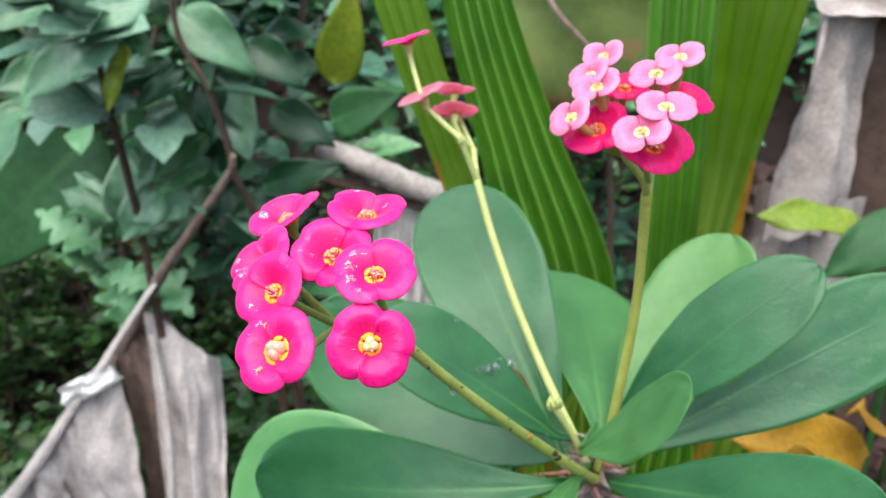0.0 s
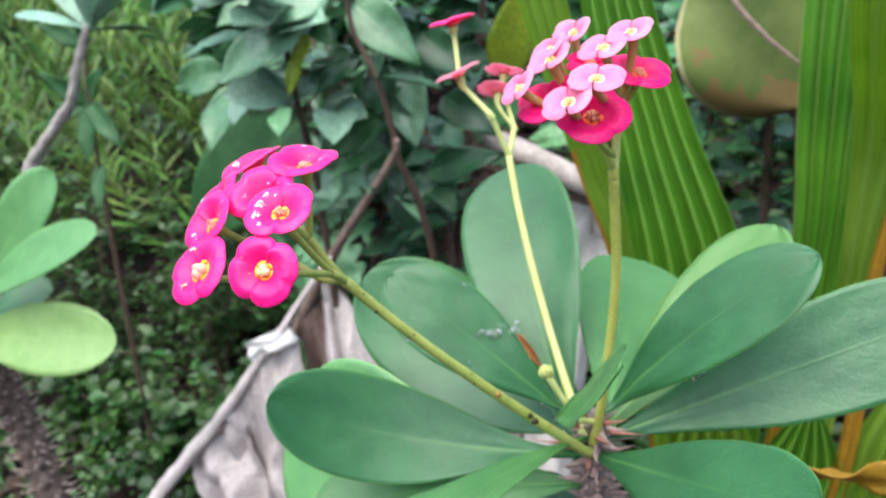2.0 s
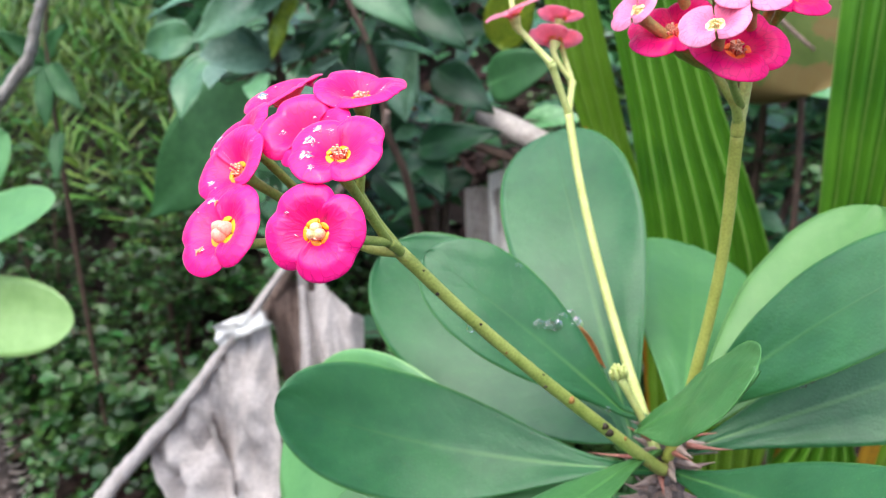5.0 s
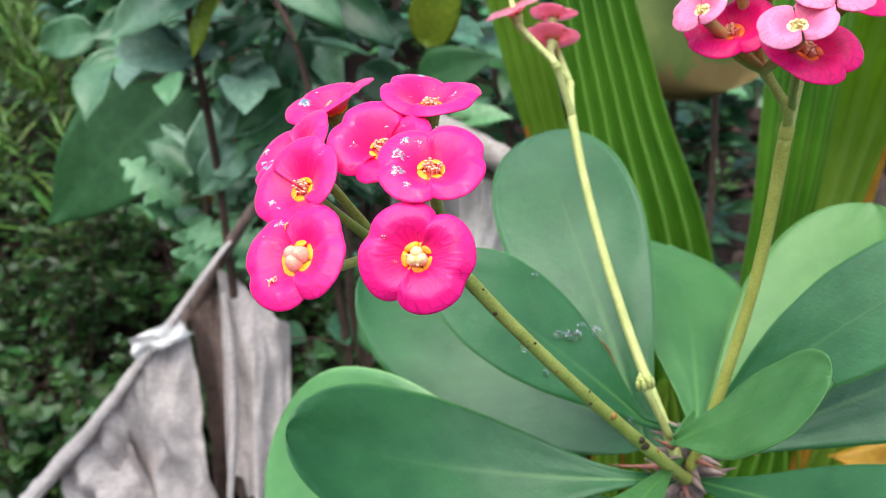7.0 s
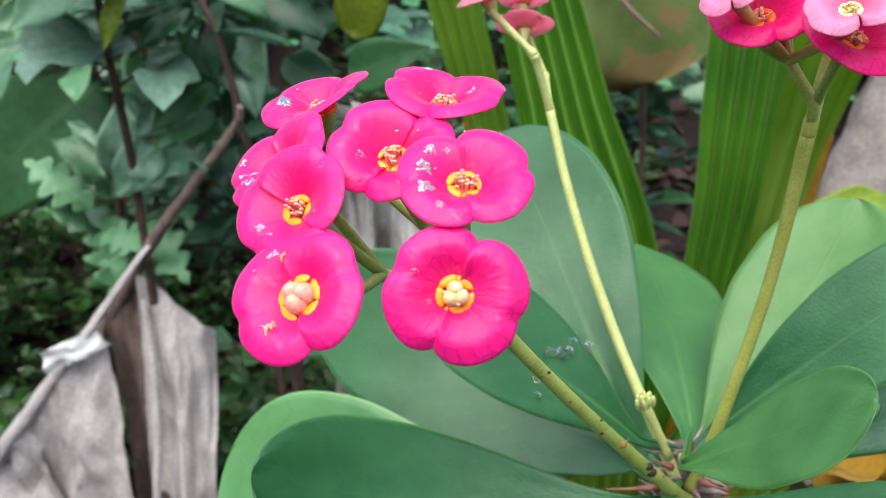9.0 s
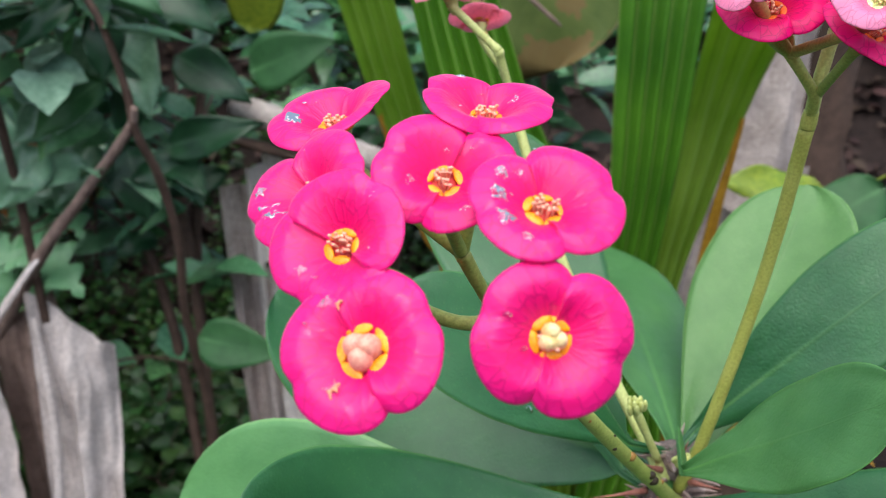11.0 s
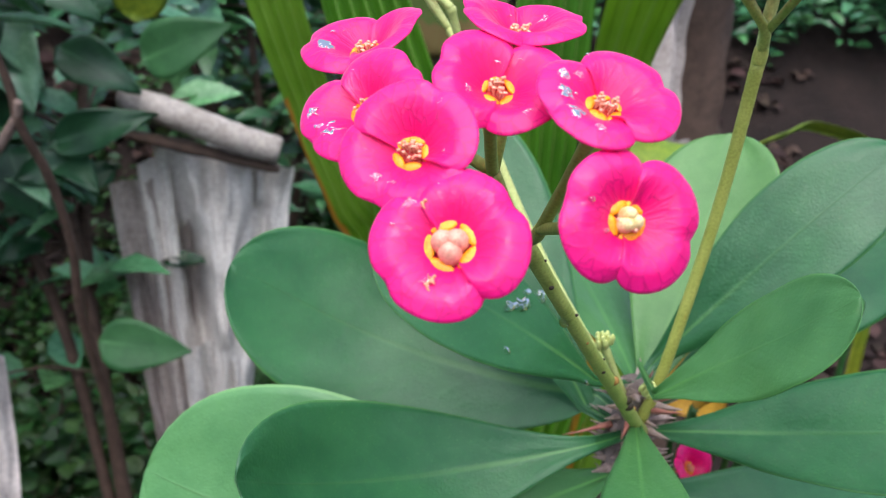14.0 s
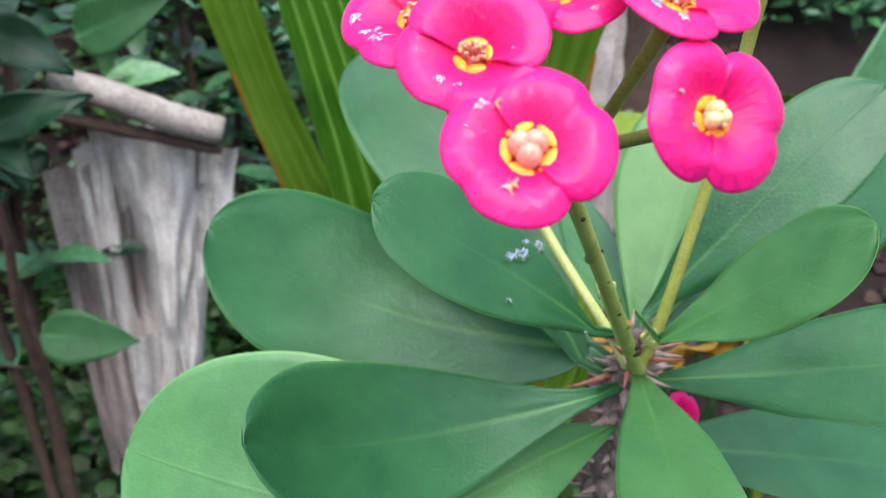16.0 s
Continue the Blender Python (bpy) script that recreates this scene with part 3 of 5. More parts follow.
    for k in range(cols):
        faces.append((k, k + 1, o + k + 1, o + k)[::-1])
    return mesh_from("leaf", verts, faces, uvs)


def thorn_mesh(place, out, length, radius):
    place, out = Vector(place), Vector(out).normalized()
    mid = place + out * length * 0.45 + Vector((0, 0, 0.06 * length))
    return tube_mesh("thorn", [place - out * radius, mid, place + out * length + Vector((0, 0, 0.16 * length))], [radius, radius * 0.42, radius * 0.05], sides=7, steps=3)


def thorny_stem(parent, line, radii, thorns, seed, low=0.0, thorn_len=(0.008, 0.014), thorn_r=(0.0018, 0.0028), spine=None, bark=None):
    rng = random.Random(seed)
    v, f, uv = tube(line, radii, sides=18, steps=10, wobble=0.30)
    part("stem", mesh_from("stem", v, f, uv), bark or TRUNK, parent, "grey-brown woody stem with leaf scars")
    path = smooth_path(line, 40)
    for i in range(thorns):
        s = low + (1 - low) * (i + 0.5) / thorns
        p = path[min(len(path) - 1, int(s * (len(path) - 1)))]
        r = float(np.interp(s, np.linspace(0, 1, len(radii)), radii))
        ang = i * 2.4 + rng.uniform(-0.3, 0.3)
        flat = Vector((math.cos(ang), math.sin(ang), 0))
        v, f = blob(p + flat * r * 0.75, r * 0.42, r * 0.55, r * 0.62, (flat.cross(Vector((0, 0, 1))), flat, Vector((0, 0, 1))), 6, 10)
        part("leaf_scar", mesh_from("leaf_scar", v, f), bark or TRUNK, parent)
        for da in (-0.28, 0.28):
            out = Vector((math.cos(ang + da), math.sin(ang + da), rng.uniform(-0.05, 0.4)))
            flat = Vector((out.x, out.y, 0)).normalized()
            part("thorn", thorn_mesh(p + flat * r * 0.9, out, rng.uniform(*thorn_len), rng.uniform(*thorn_r)), spine or THORN, parent)


plant = thing("crown_of_thorns_plant", (0.100, 0.472, ground_height(0.1, 0.472)), "crown-of-thorns plant with green paddle leaves and pink flower clusters", "plant")
thorny_stem(plant, [(0.112, 0.480, ground_height(0.1, 0.472) - 0.02), (0.108, 0.478, 0.62), (0.103, 0.474, 0.76), (0.0990, 0.4690, 0.848)], [0.018, 0.0175, 0.0150, 0.0070], 60, 5, 0.45, (0.010, 0.017), (0.0024, 0.0036))

LEAVES = [
    ((0.0803, 0.4841, 0.8256), (0.0045, 0.6373, 0.9680), 0.49, 0.0453, 0.073, 0.147, LEAF),
    ((0.0727, 0.4640, 0.8541), (-0.0419, 0.4698, 0.9327), 0.82, 0.0288, 0.039, 0.010, LEAF),
    ((0.0865, 0.4851, 0.8309), (-0.1017, 0.5728, 0.8872), 0.72, 0.0521, -0.161, 0.072, LEAF),
    ((0.0693, 0.4516, 0.8243), (-0.1087, 0.4090, 0.8619), 0.77, 0.0366, -0.174, 0.228, LEAF),
    ((0.0884, 0.4849, 0.7046), (-0.1538, 0.5372, 0.7837), 1.15, 0.0730, 0.203, 0.066, LEAF_PALE),
    ((0.0861, 0.4425, 0.8395), (0.0019, 0.2716, 0.8611), -0.23, 0.0222, 0.015, 0.104, LEAF_MID),
    ((0.0824, 0.4232, 0.8678), (0.1215, 0.3585, 0.9435), 2.31, 0.0237, 0.006, -0.034, LEAF_MID),
    ((0.1061, 0.4786, 0.8382), (0.1133, 0.6959, 0.8732), -0.26, 0.0469, 0.058, 0.027, LEAF_MID),
    ((0.1076, 0.4730, 0.8364), (0.2093, 0.5762, 0.9520), 0.10, 0.0409, -0.037, 0.130, LEAF_OLIVE),
    ((0.1116, 0.4754, 0.8527), (0.2203, 0.4544, 0.9742), -0.8364, 0.0285, 0.069, 0.0865, LEAF),
    ((0.1161, 0.4686, 0.8360), (0.3228, 0.5048, 0.9362), -0.95, 0.0365, -0.001, 0.060, LEAF),
    ((0.1080, 0.4740, 0.7700), (0.3610, 0.4400, 0.7120), -0.50, 0.0400, 0.030, 0.100, LEAF),
    ((0.0920, 0.4640, 0.7950), (-0.0930, 0.4300, 0.7650), 0.50, 0.0330, 0.050, 0.100, LEAF_MID),
    ((0.0980, 0.4900, 0.7600), (0.0100, 0.5400, 0.7000), 0.30, 0.0350, 0.050, 0.100, LEAF),
    ((0.1065, 0.4530, 0.8257), (0.2156, 0.3317, 0.8891), -0.61, 0.0318, -0.008, 0.112, LEAF),
]
for k, (*shape, m) in enumerate(LEAVES):
    part("leaf", leaf_mesh(*shape, root=(0.0985, 0.4675, shape[0][2] - 0.008), kind="broad" if k == 2 else "paddle"), m, plant)


def bract_height(p, v, cosine, fold, cup, notch, flat, over):
    """Height of a bract over the flower's plane, in radii: dished throat, pillowed blade, rolled rim, middle crease."""
    dish = -0.33 * max(0.0, 1 - p / 0.75) ** 1.5
    swell = 0.05 * math.sin(math.pi * min(1, max(0, (p - 0.25) / 0.75))) * flat
    roll = -0.62 * max(0, p - 0.72) ** 1.5 * flat
    crease = -0.055 * math.exp(-(v / 0.06) ** 2) * p * notch
    edge = over * abs(v) ** 8 * p
    return dish + swell + roll + crease + edge + fold * p ** 1.6 * max(0.0, cosine) ** 0.8 + cup * p * p


def bract_mesh(c, x, y, n, r, start, stop, fold, lift, notch, seed, flat=1.0, cut=(0.26, 10), cup=0.0, over=0.0):
    """One of the two kidney-shaped bracts: a fan round the throat from start to stop, dished in the throat and rolled at the rim."""
    rows, cols = 16, 34
    verts, faces, uvs = [], [], []
    mid = 0.5 * (start + stop)
    for i in range(rows + 1):
        p = (0.17 + 0.83 * (i / rows) ** 0.85)
        for k in range(cols + 1):
            w = start + (stop - start) * k / cols
            v = 2 * k / cols - 1
            rim = 1.095 - 0.085 * math.exp(-(v / 0.12) ** 2) * notch - cut[0] * abs(v) ** cut[1]
            rim += 0.012 * math.cos(3.1 * v + seed) + 0.012 * noise.noise(Vector((seed, v * 3, 1)))
            q = p * r * rim
            h = bract_height(p, v, math.cos(w - mid), fold, cup, notch, flat, over)
            h += 0.028 * noise.noise(Vector((q * math.cos(w) * 150 + seed, q * math.sin(w) * 150, 2))) * p
            h += 0.006 * math.sin(9.0 * v + seed) * p * p
            shrink = 1 / math.sqrt(1 + (1.3 * fold * max(0.0, math.cos(w - mid))) ** 2)
            verts.append(c + x * (q * math.cos(w) * shrink) + y * (q * math.sin(w) * shrink) + n * (h * r + lift))
            uvs.append((p, k / cols))
    e = cols + 1
    for i in range(rows):
        for k in range(cols):
            faces.append((i * e + k, i * e + k + 1, (i + 1) * e + k + 1, (i + 1) * e + k))
    # underside
    o = len(verts)
    for i in range(rows + 1):
        for k in range(e):
            verts.append(verts[i * e + k] - n * (0.00045 if i < rows else 0.0003))
            uvs.append(uvs[i * e + k])
    for i in range(rows):
        for k in range(cols):
            faces.append((o + i * e + k, o + (i + 1) * e + k, o + (i + 1) * e + k + 1, o + i * e + k + 1))
    for k in range(cols):
        a, b = rows * e + k, rows * e + k + 1
        faces.append((a, b, o + b, o + a))
    for i in range(rows):
        for k in (0, cols):
            a, b = i * e + k, (i + 1) * e + k
            faces.append((a, b, o + b, o + a) if k == 0 else (b, a, o + a, o + b))
    return mesh_from("bract", verts, faces, uvs)


def flower(c, n, r, turn, style, joint, folds=(0.0, 0.0), drops=0, seed=1, ovary=False, via=None, stalk=None, notch=1.0, cup=0.0, wet=()):
    """A flower of the plant: cup and stalk, two bracts, a ring of glands, a tuft of stamens, and drops of rain.
    wet: (angle, radius, size) of wrinkled films of rainwater, the angle in degrees and the radius in flower radii."""
    rng = random.Random(seed)
    c, n = Vector(c), Vector(n).normalized()
    x = (Vector((1, 0, 0)) - n * n.x).normalized()
    y = n.cross(x)
    bract_m, gland_m = {"deep": (PINK, YELLOW), "pale": (ROSE, CREAM), "old": (PINK_THIN, ORANGE), "soft": (SOFT, YELLOW)}[style]
    stalk = stalk or (PEDICEL if style == "pale" else STALK)
    throat = c - n * (0.28 * r)
    base = c - n * (0.75 * r)
    joint = Vector(joint)
    bend = Vector(via) if via else (base * 0.6 + joint * 0.4) - n * (0.10 * r)
    v1 = tube([joint, bend, base, throat], [0.0021, 0.0020, 0.0025, 0.27 * r] if style == "pale" else [0.0019, 0.0017, 0.0019, 0.24 * r], sides=10, steps=6)
    head = part("flower", mesh_from("flower", *v1), stalk, plant, {"deep": "deep pink flower wet with rain", "pale": "young pale pink flower with cream centre", "old": "deep pink open flower with red-orange centre", "soft": "pink flower, paler all over to brighten its underside"}[style])
    t = radians(turn)
    span, cut = (1.52, (0.40, 4)) if style == "pale" else (1.68, (0.34, 6)) if cup < 0.1 else (1.72, (0.24, 9))
    over = 0.0 if style == "pale" else 0.003 if cup > 0.1 else 0.010

    def on_bract(w, q):
        """A place on the flower's face, at the angle w and q radii from its middle."""
        side = 0 if math.cos(w - t) > 0 else 1
        rel = (w - t - math.pi * side + math.pi) % (2 * math.pi) - math.pi
        fold = folds[side]
        h = bract_height(q, rel / span, math.cos(rel), fold, cup, notch, 1.0, over if side == 0 else -over * 0.4)
        s = 1 / math.sqrt(1 + (1.3 * fold * max(0.0, math.cos(rel))) ** 2)
        return c + (x * math.cos(w) + y * math.sin(w)) * (q * r * 1.05 * s) + n * (h * r)

    part("bract", bract_mesh(c, x, y, n, r, t - span, t + span, folds[0], 0.0003, notch, seed * 1.7, 1.0, cut, cup, over), bract_m, head)
    part("bract", bract_mesh(c, x, y, n, r, t + math.pi - span, t + math.pi + span, folds[1], -0.0001, notch, seed * 2.3 + 1, 1.0, cut, cup, -over * 0.4), bract_m, head)
    ring = (0.305 if ovary and ovary > 1.3 else 0.235) * r
    floor_at = c - n * (0.17 * r)
    swell = 1.25 if ovary and ovary > 1.3 else 1.0
    for i in range(5):
        w = t + 2 * math.pi * (i + rng.uniform(-0.1, 0.1)) / 5
        out = x * math.cos(w) + y * math.sin(w)
        tang = n.cross(out)
        v, f = blob(floor_at + out * ring + n * (0.18 * (swell - 1) * r), 0.165 * swell * r, 0.082 * swell * r, 0.036 * r, (tang, out, (n - 0.55 * out).normalized()), 6, 12)
        part("gland", mesh_from("gland", v, f), gland_m, head)
    v, f = blob(floor_at - n * 0.05 * r, 0.21 * r, 0.21 * r, 0.035 * r, (x, y, n), 6, 14)
    part("throat", mesh_from("throat", v, f), STALK_PALE if style == "pale" else THROAT, head)
    tuft = []
    for i in range(22):
        w, q = rng.uniform(0, 6.28), 0.15 * r * math.sqrt(rng.random())
        p = floor_at + (x * math.cos(w) + y * math.sin(w)) * q
        top = p + n * rng.uniform(0.06, 0.17) * r + (x * math.cos(w) + y * math.sin(w)) * rng.uniform(0, 0.05) * r
        v, f, _ = tube([p - n * 0.1 * r, 0.5 * (p + top), top], [0.018 * r, 0.018 * r, 0.016 * r], sides=5, steps=2)
        tuft.append((v, f))
        tuft.append(blob(top, 0.038 * r, 0.030 * r, 0.026 * r, None, 4, 6))
    part("stamen_tuft", join_meshes("stamen_tuft", tuft), CREAM if style == "pale" else STAMEN, head)
    if ovary:
        k = float(ovary)
        lobes = [blob(floor_at + n * 0.04 * k * r + (x * math.cos(t + 2.1 * i) + y * math.sin(t + 2.1 * i)) * 0.065 * k * r, 0.105 * k * r, 0.105 * k * r, 0.15 * k * r, (x, y, n), 7, 12) for i in range(3)]
        part("ovary", join_meshes("ovary", lobes), OVARY if k > 1.3 else OVARY_CREAM, head, "swollen pale three-lobed seed capsule")
    for i in range((drops + 1) // 2):
        p = on_bract(rng.uniform(0, 6.28), rng.uniform(0.4, 0.92))
        s = rng.choice((0.3, 0.3, 0.4, 0.5, 0.7, 1.0))
        v, f = blob(p + n * 0.0001, 0.0010 * s * rng.uniform(0.8, 1.5), 0.0009 * s, 0.0004 * s, (*frame_of(n)[:2], n), 5, 8)
        part("water_drop", mesh_from("water_drop", v, f), FILM, head, "clear raindrop")
    for angle, q, size in wet:
        # a film of water that lies in ridges on the bract
        w0 = radians(angle)
        rows, cols = 16, 16
        verts, uvs = [], []
        for i in range(rows + 1):
            for k in range(cols + 1):
                a, b = 2 * i / rows - 1, 2 * k / cols - 1
                ragged = 0.75 + 0.6 * noise.noise(Vector((a * 1.7 + seed, b * 1.7, angle)))
                p = on_bract(w0 + b * ragged * size / q, min(0.97, q + a * ragged * size))
                dome = max(0.0, 1 - a * a) * max(0.0, 1 - b * b)
                ridge = 0.5 + 0.9 * noise.noise(Vector((a * 2.6, b * 2.6, seed + angle))) + 0.5 * noise.noise(Vector((a * 6, b * 6, seed - angle)))
                verts.append(p + n * (0.0006 * dome ** 0.5 * max(0.0, ridge - 0.22) - 0.0001))
        e = cols + 1
        faces = [(i * e + k, i * e + k + 1, (i + 1) * e + k + 1, (i + 1) * e + k) for i in range(rows) for k in range(cols)]
        o = len(verts)
        verts += [p - n * 0.0003 for p in verts]
        faces += [tuple(o + z for z in f)[::-1] for f in faces]
        rim = [k for k in range(e)] + [i * e + cols for i in range(1, rows + 1)] + [rows * e + k for k in range(cols - 1, -1, -1)] + [i * e for i in range(rows - 1, 0, -1)]
        faces += [(a, b, o + b, o + a)[::-1] for a, b in zip(rim, rim[1:] + rim[:1])]
        part("water_film", mesh_from("water_film", verts, faces), FILM, head, "irregular film of rainwater")
    return head


# front cluster: stalk, forks and eight flowers
def stalk_part(points, radii, m, label="", sides=12):
    return part("flower_stalk", mesh_from("flower_stalk", *tube(points, radii, sides=sides, steps=8, wobble=0.05)), m, plant, label)


FORK, J2, J3 = Vector((-0.0208, 0.3490, 0.9793)), Vector((-0.0490, 0.3530, 0.9835)), Vector((-0.0352, 0.3420, 1.0037))
JG = Vector((-0.0215, 0.3360, 0.9880))
FRONT_LINE = [(0.0985, 0.4560, 0.8255), (0.0920, 0.4483, 0.8332), (0.0554, 0.4137, 0.8792), (0.0244, 0.3856, 0.9189), (-0.001, 0.3641, 0.9523), FORK]
front = stalk_part(FRONT_LINE, [0.0036, 0.0035, 0.0032, 0.0029, 0.0027, 0.0029], STALK, "olive-green flower stalk with brown scars")
stalk_part([FORK, (-0.029, 0.3450, 0.9925), J3], [0.0024, 0.0020, 0.0023], STALK)
stalk_part([FORK, (-0.034, 0.3500, 0.9790), J2], [0.0025, 0.0021, 0.0023], STALK)
stalk_part([FORK, (-0.0200, 0.3430, 0.9830), JG], [0.0024, 0.0021, 0.0022], STALK)
OUT, OVER = Vector((0.60, -0.78, -0.03)), Vector((0.50, 0.39, 0.72))
# The two large blobs stand for a black ant; the small ones are scars.
for t, s, side in ((0.345, 2.5, -0.1), (0.362, 2.2, 0.3), (0.52, 0.9, -0.7), (0.54, 0.6, 0.9), (0.73, 0.7, 0.4), (0.86, 0.9, -0.8), (0.93, 0.5, 0.5)):
    q = smooth_path(FRONT_LINE, 40)
    q = q[int(t * (len(q) - 1))]
    v, f = blob(q + (OUT + side * OVER).normalized() * 0.0030, 0.0011 * s, 0.0007 * s, 0.0009 * s)
    part("dark_mark", mesh_from("dark_mark", v, f), SPECK, front)
for t, s, side in ((0.455, 1.9, 0.3), (0.31, 1.2, 0.9), (0.64, 0.6, -0.4), (0.22, 0.9, -0.5)):
    q = smooth_path(FRONT_LINE, 40)
    q = q[int(t * (len(q) - 1))]
    v, f = blob(q + (OUT + side * OVER).normalized() * 0.0028, 0.0011 * s, 0.0008 * s, 0.0011 * s)
    part("brown_spot", mesh_from("brown_spot", v, f), BROWN_SPOT, front)
v, f = blob((0.0052, 0.3692, 0.9398), 0.0019, 0.0019, 0.0021, None, 8, 14)
part("water_drop", mesh_from("water_drop", v, f), WATER, front, "hanging clear water drop")

flower((-0.0694, 0.3533, 1.0379), (-0.245, -0.255, 0.935), 0.0164, -29, "deep", J3, (0.44, 0.13), 6, 11, wet=((175, 0.62, 0.16), (250, 0.55, 0.14)))
flower((-0.0322, 0.3365, 1.0447), (-0.029, -0.189, 0.982), 0.0160, -16, "deep", J3, (0.17, 0.33), 8, 12, cup=0.03, wet=((110, 0.85, 0.10), (60, 0.55, 0.12), (20, 0.5, 0.10)))
flower((-0.0446, 0.3153, 1.0335), (-0.074, -0.607, 0.791), 0.0157, 153, "deep", J3, (0.21, 0.30), 7, 13, cup=0.03, wet=((190, 0.50, 0.12), (285, 0.75, 0.07), (60, 0.85, 0.07)))
flower((-0.0757, 0.3250, 1.0265), (-0.588, -0.453, 0.670), 0.0154, 19, "deep", J2, (0.10, 0.24), 7, 14, wet=((200, 0.62, 0.18), (165, 0.80, 0.12), (270, 0.60, 0.15)))
flower((-0.0687, 0.3060, 1.0209), (-0.450, -0.634, 0.629), 0.0150, 51, "deep", J2, (0.04, 0.0), 8, 15, cup=0.17, wet=((40, 0.80, 0.14), (215, 0.62, 0.08)))
flower((-0.0258, 0.2960, 1.0334), (0.011, -0.518, 0.855), 0.0150, 10, "deep", JG, (0.13, 0.02), 8, 16, cup=0.07, wet=((170, 0.62, 0.14), (140, 0.75, 0.13), (205, 0.65, 0.15), (240, 0.72, 0.08), (120, 0.55, 0.08)))
BIG_AT, bn, BIG_R = Vector((-0.0644, 0.2858, 1.0054)), Vector((-0.393, -0.682, 0.616)).normalized(), 0.0161
big_flower = flower(BIG_AT, bn, BIG_R, 22, "deep", J2, (0.0, 0.17), 5, 17, ovary=1.62, wet=((125, 0.75, 0.10), (235, 0.55, 0.09)))
bx = (Vector((1, 0, 0)) - bn * bn.x).normalized()
by = bn.cross(bx)
for fx, fy, s in ((-0.36, -0.52, 0.9), (-0.28, -0.46, 0.7), (-0.25, 0.60, 0.8)):
    p = BIG_AT + (bx * fx + by * fy) * BIG_R + bn * 0.0016
    bits = [blob(p, 0.0007 * s, 0.0005 * s, 0.0005 * s, None, 5, 8), blob(p + bx * 0.0008 * s + by * 0.0005 * s, 0.0006 * s, 0.0005 * s, 0.0005 * s, None, 5, 8), tube([p, p - by * 0.0009 * s, p - by * 0.0018 * s + bx * 0.0003], [0.0003, 0.0003, 0.0002], sides=6, steps=2)[:2]]
    part("fallen_stamen", join_meshes("fallen_stamen", bits), ORANGE_PALE, big_flower, "small fallen orange stamen")
flower((-0.0268, 0.2769, 1.0117), (0.017, -0.901, 0.434), 0.0151, -20, "deep", JG, (0.04, 0.04), 4, 18, ovary=1.25, cup=-0.02, wet=((265, 0.62, 0.09), (330, 0.75, 0.05)))

# right cluster: upright stalk with young pale flowers over three older ones
R0, R1, R2 = Vector((0.1080, 0.4255, 1.0248)), Vector((0.0940, 0.4235, 1.0480)), Vector((0.1095, 0.4235, 1.0570))
tan = stalk_part([(0.1000, 0.4600, 0.8300), (0.1043, 0.4543, 0.8587), (0.1108, 0.4407, 0.9492), R0], [0.0032, 0.0030, 0.0028, 0.0029], STALK_TAN, "straight tan-green flower stalk")
part("stalk_node", tube_mesh("stalk_node", [(0.1081, 0.4262, 1.0200), (0.1080, 0.4257, 1.0235), (0.1079, 0.4252, 1.0270)], [0.0029, 0.0031, 0.0028], sides=12, steps=4), STALK_TAN, tan)
stalk_part([R0, (0.1052, 0.4215, 1.0335), (0.0995, 0.4220, 1.0410), R1], [0.0024, 0.0021, 0.0020, 0.0023], STALK)
stalk_part([R0, (0.1085, 0.4256, 1.0345), (0.1086, 0.4250, 1.0420), R2], [0.0026, 0.0025, 0.0025, 0.0024], STALK_PALE)
flower((0.0825, 0.4357, 1.0975), (-0.10, -0.60, 0.79), 0.0103, 172, "pale", R1, (0.0, 0.5), 0, 21, notch=0.8)
flower((0.0745, 0.4083, 1.0867), (-0.30, -0.45, 0.84), 0.0116, 176, "pale", R1, (-0.05, 0.3), 0, 22, notch=0.8)
flower((0.0723, 0.4183, 1.0905), (-0.46, -0.44, 0.77), 0.0104, 168, "pale", R1, (0.0, 0.28), 0, 23, notch=0.8)
flower((0.0605, 0.3966, 1.0735), (-0.57, -0.50, 0.65), 0.0108, 172, "pale", R1, (0.0, 0.22), 0, 24, notch=0.8)
flower((0.1137, 0.4087, 1.1008), (-0.25, -0.45, 0.86), 0.0111, 172, "pale", R2, (0.0, 0.12), 0, 25, notch=0.8)
flower((0.1013, 0.4027, 1.0938), (-0.25, -0.45, 0.86), 0.0119, 168, "pale", R2, (-0.05, 0.1), 0, 26, notch=0.8)
flower((0.1016, 0.3788, 1.0825), (-0.05, -0.43, 0.90), 0.0128, 174, "pale", R2, (-0.05, 0.0), 0, 27, notch=0.8)
flower((0.0893, 0.3714, 1.0722), (-0.26, -0.55, 0.79), 0.0125, 186, "pale", R1, (-0.05, 0.22), 0, 28, notch=0.8)
flower((0.0748, 0.4067, 1.0662), (-0.30, -0.50, 0.80), 0.0165, 190, "old", R1, (0.1, 0.1), 0, 29)
flower((0.1000, 0.3860, 1.0627), (0.10, -0.60, 0.78), 0.0172, 230, "old", (0.1076, 0.4235, 1.0335), (0.1, 0.1), 0, 30)
flower((0.1200, 0.4180, 1.0800), (0.30, -0.35, 0.88), 0.0150, 0, "old", R2, (0.15, 0.0), 0, 31)
flower((0.0930, 0.4300, 1.0830), (0.00, -0.30, 0.95), 0.0130, 90, "old", R1, (0.1, 0.0), 0, 32)

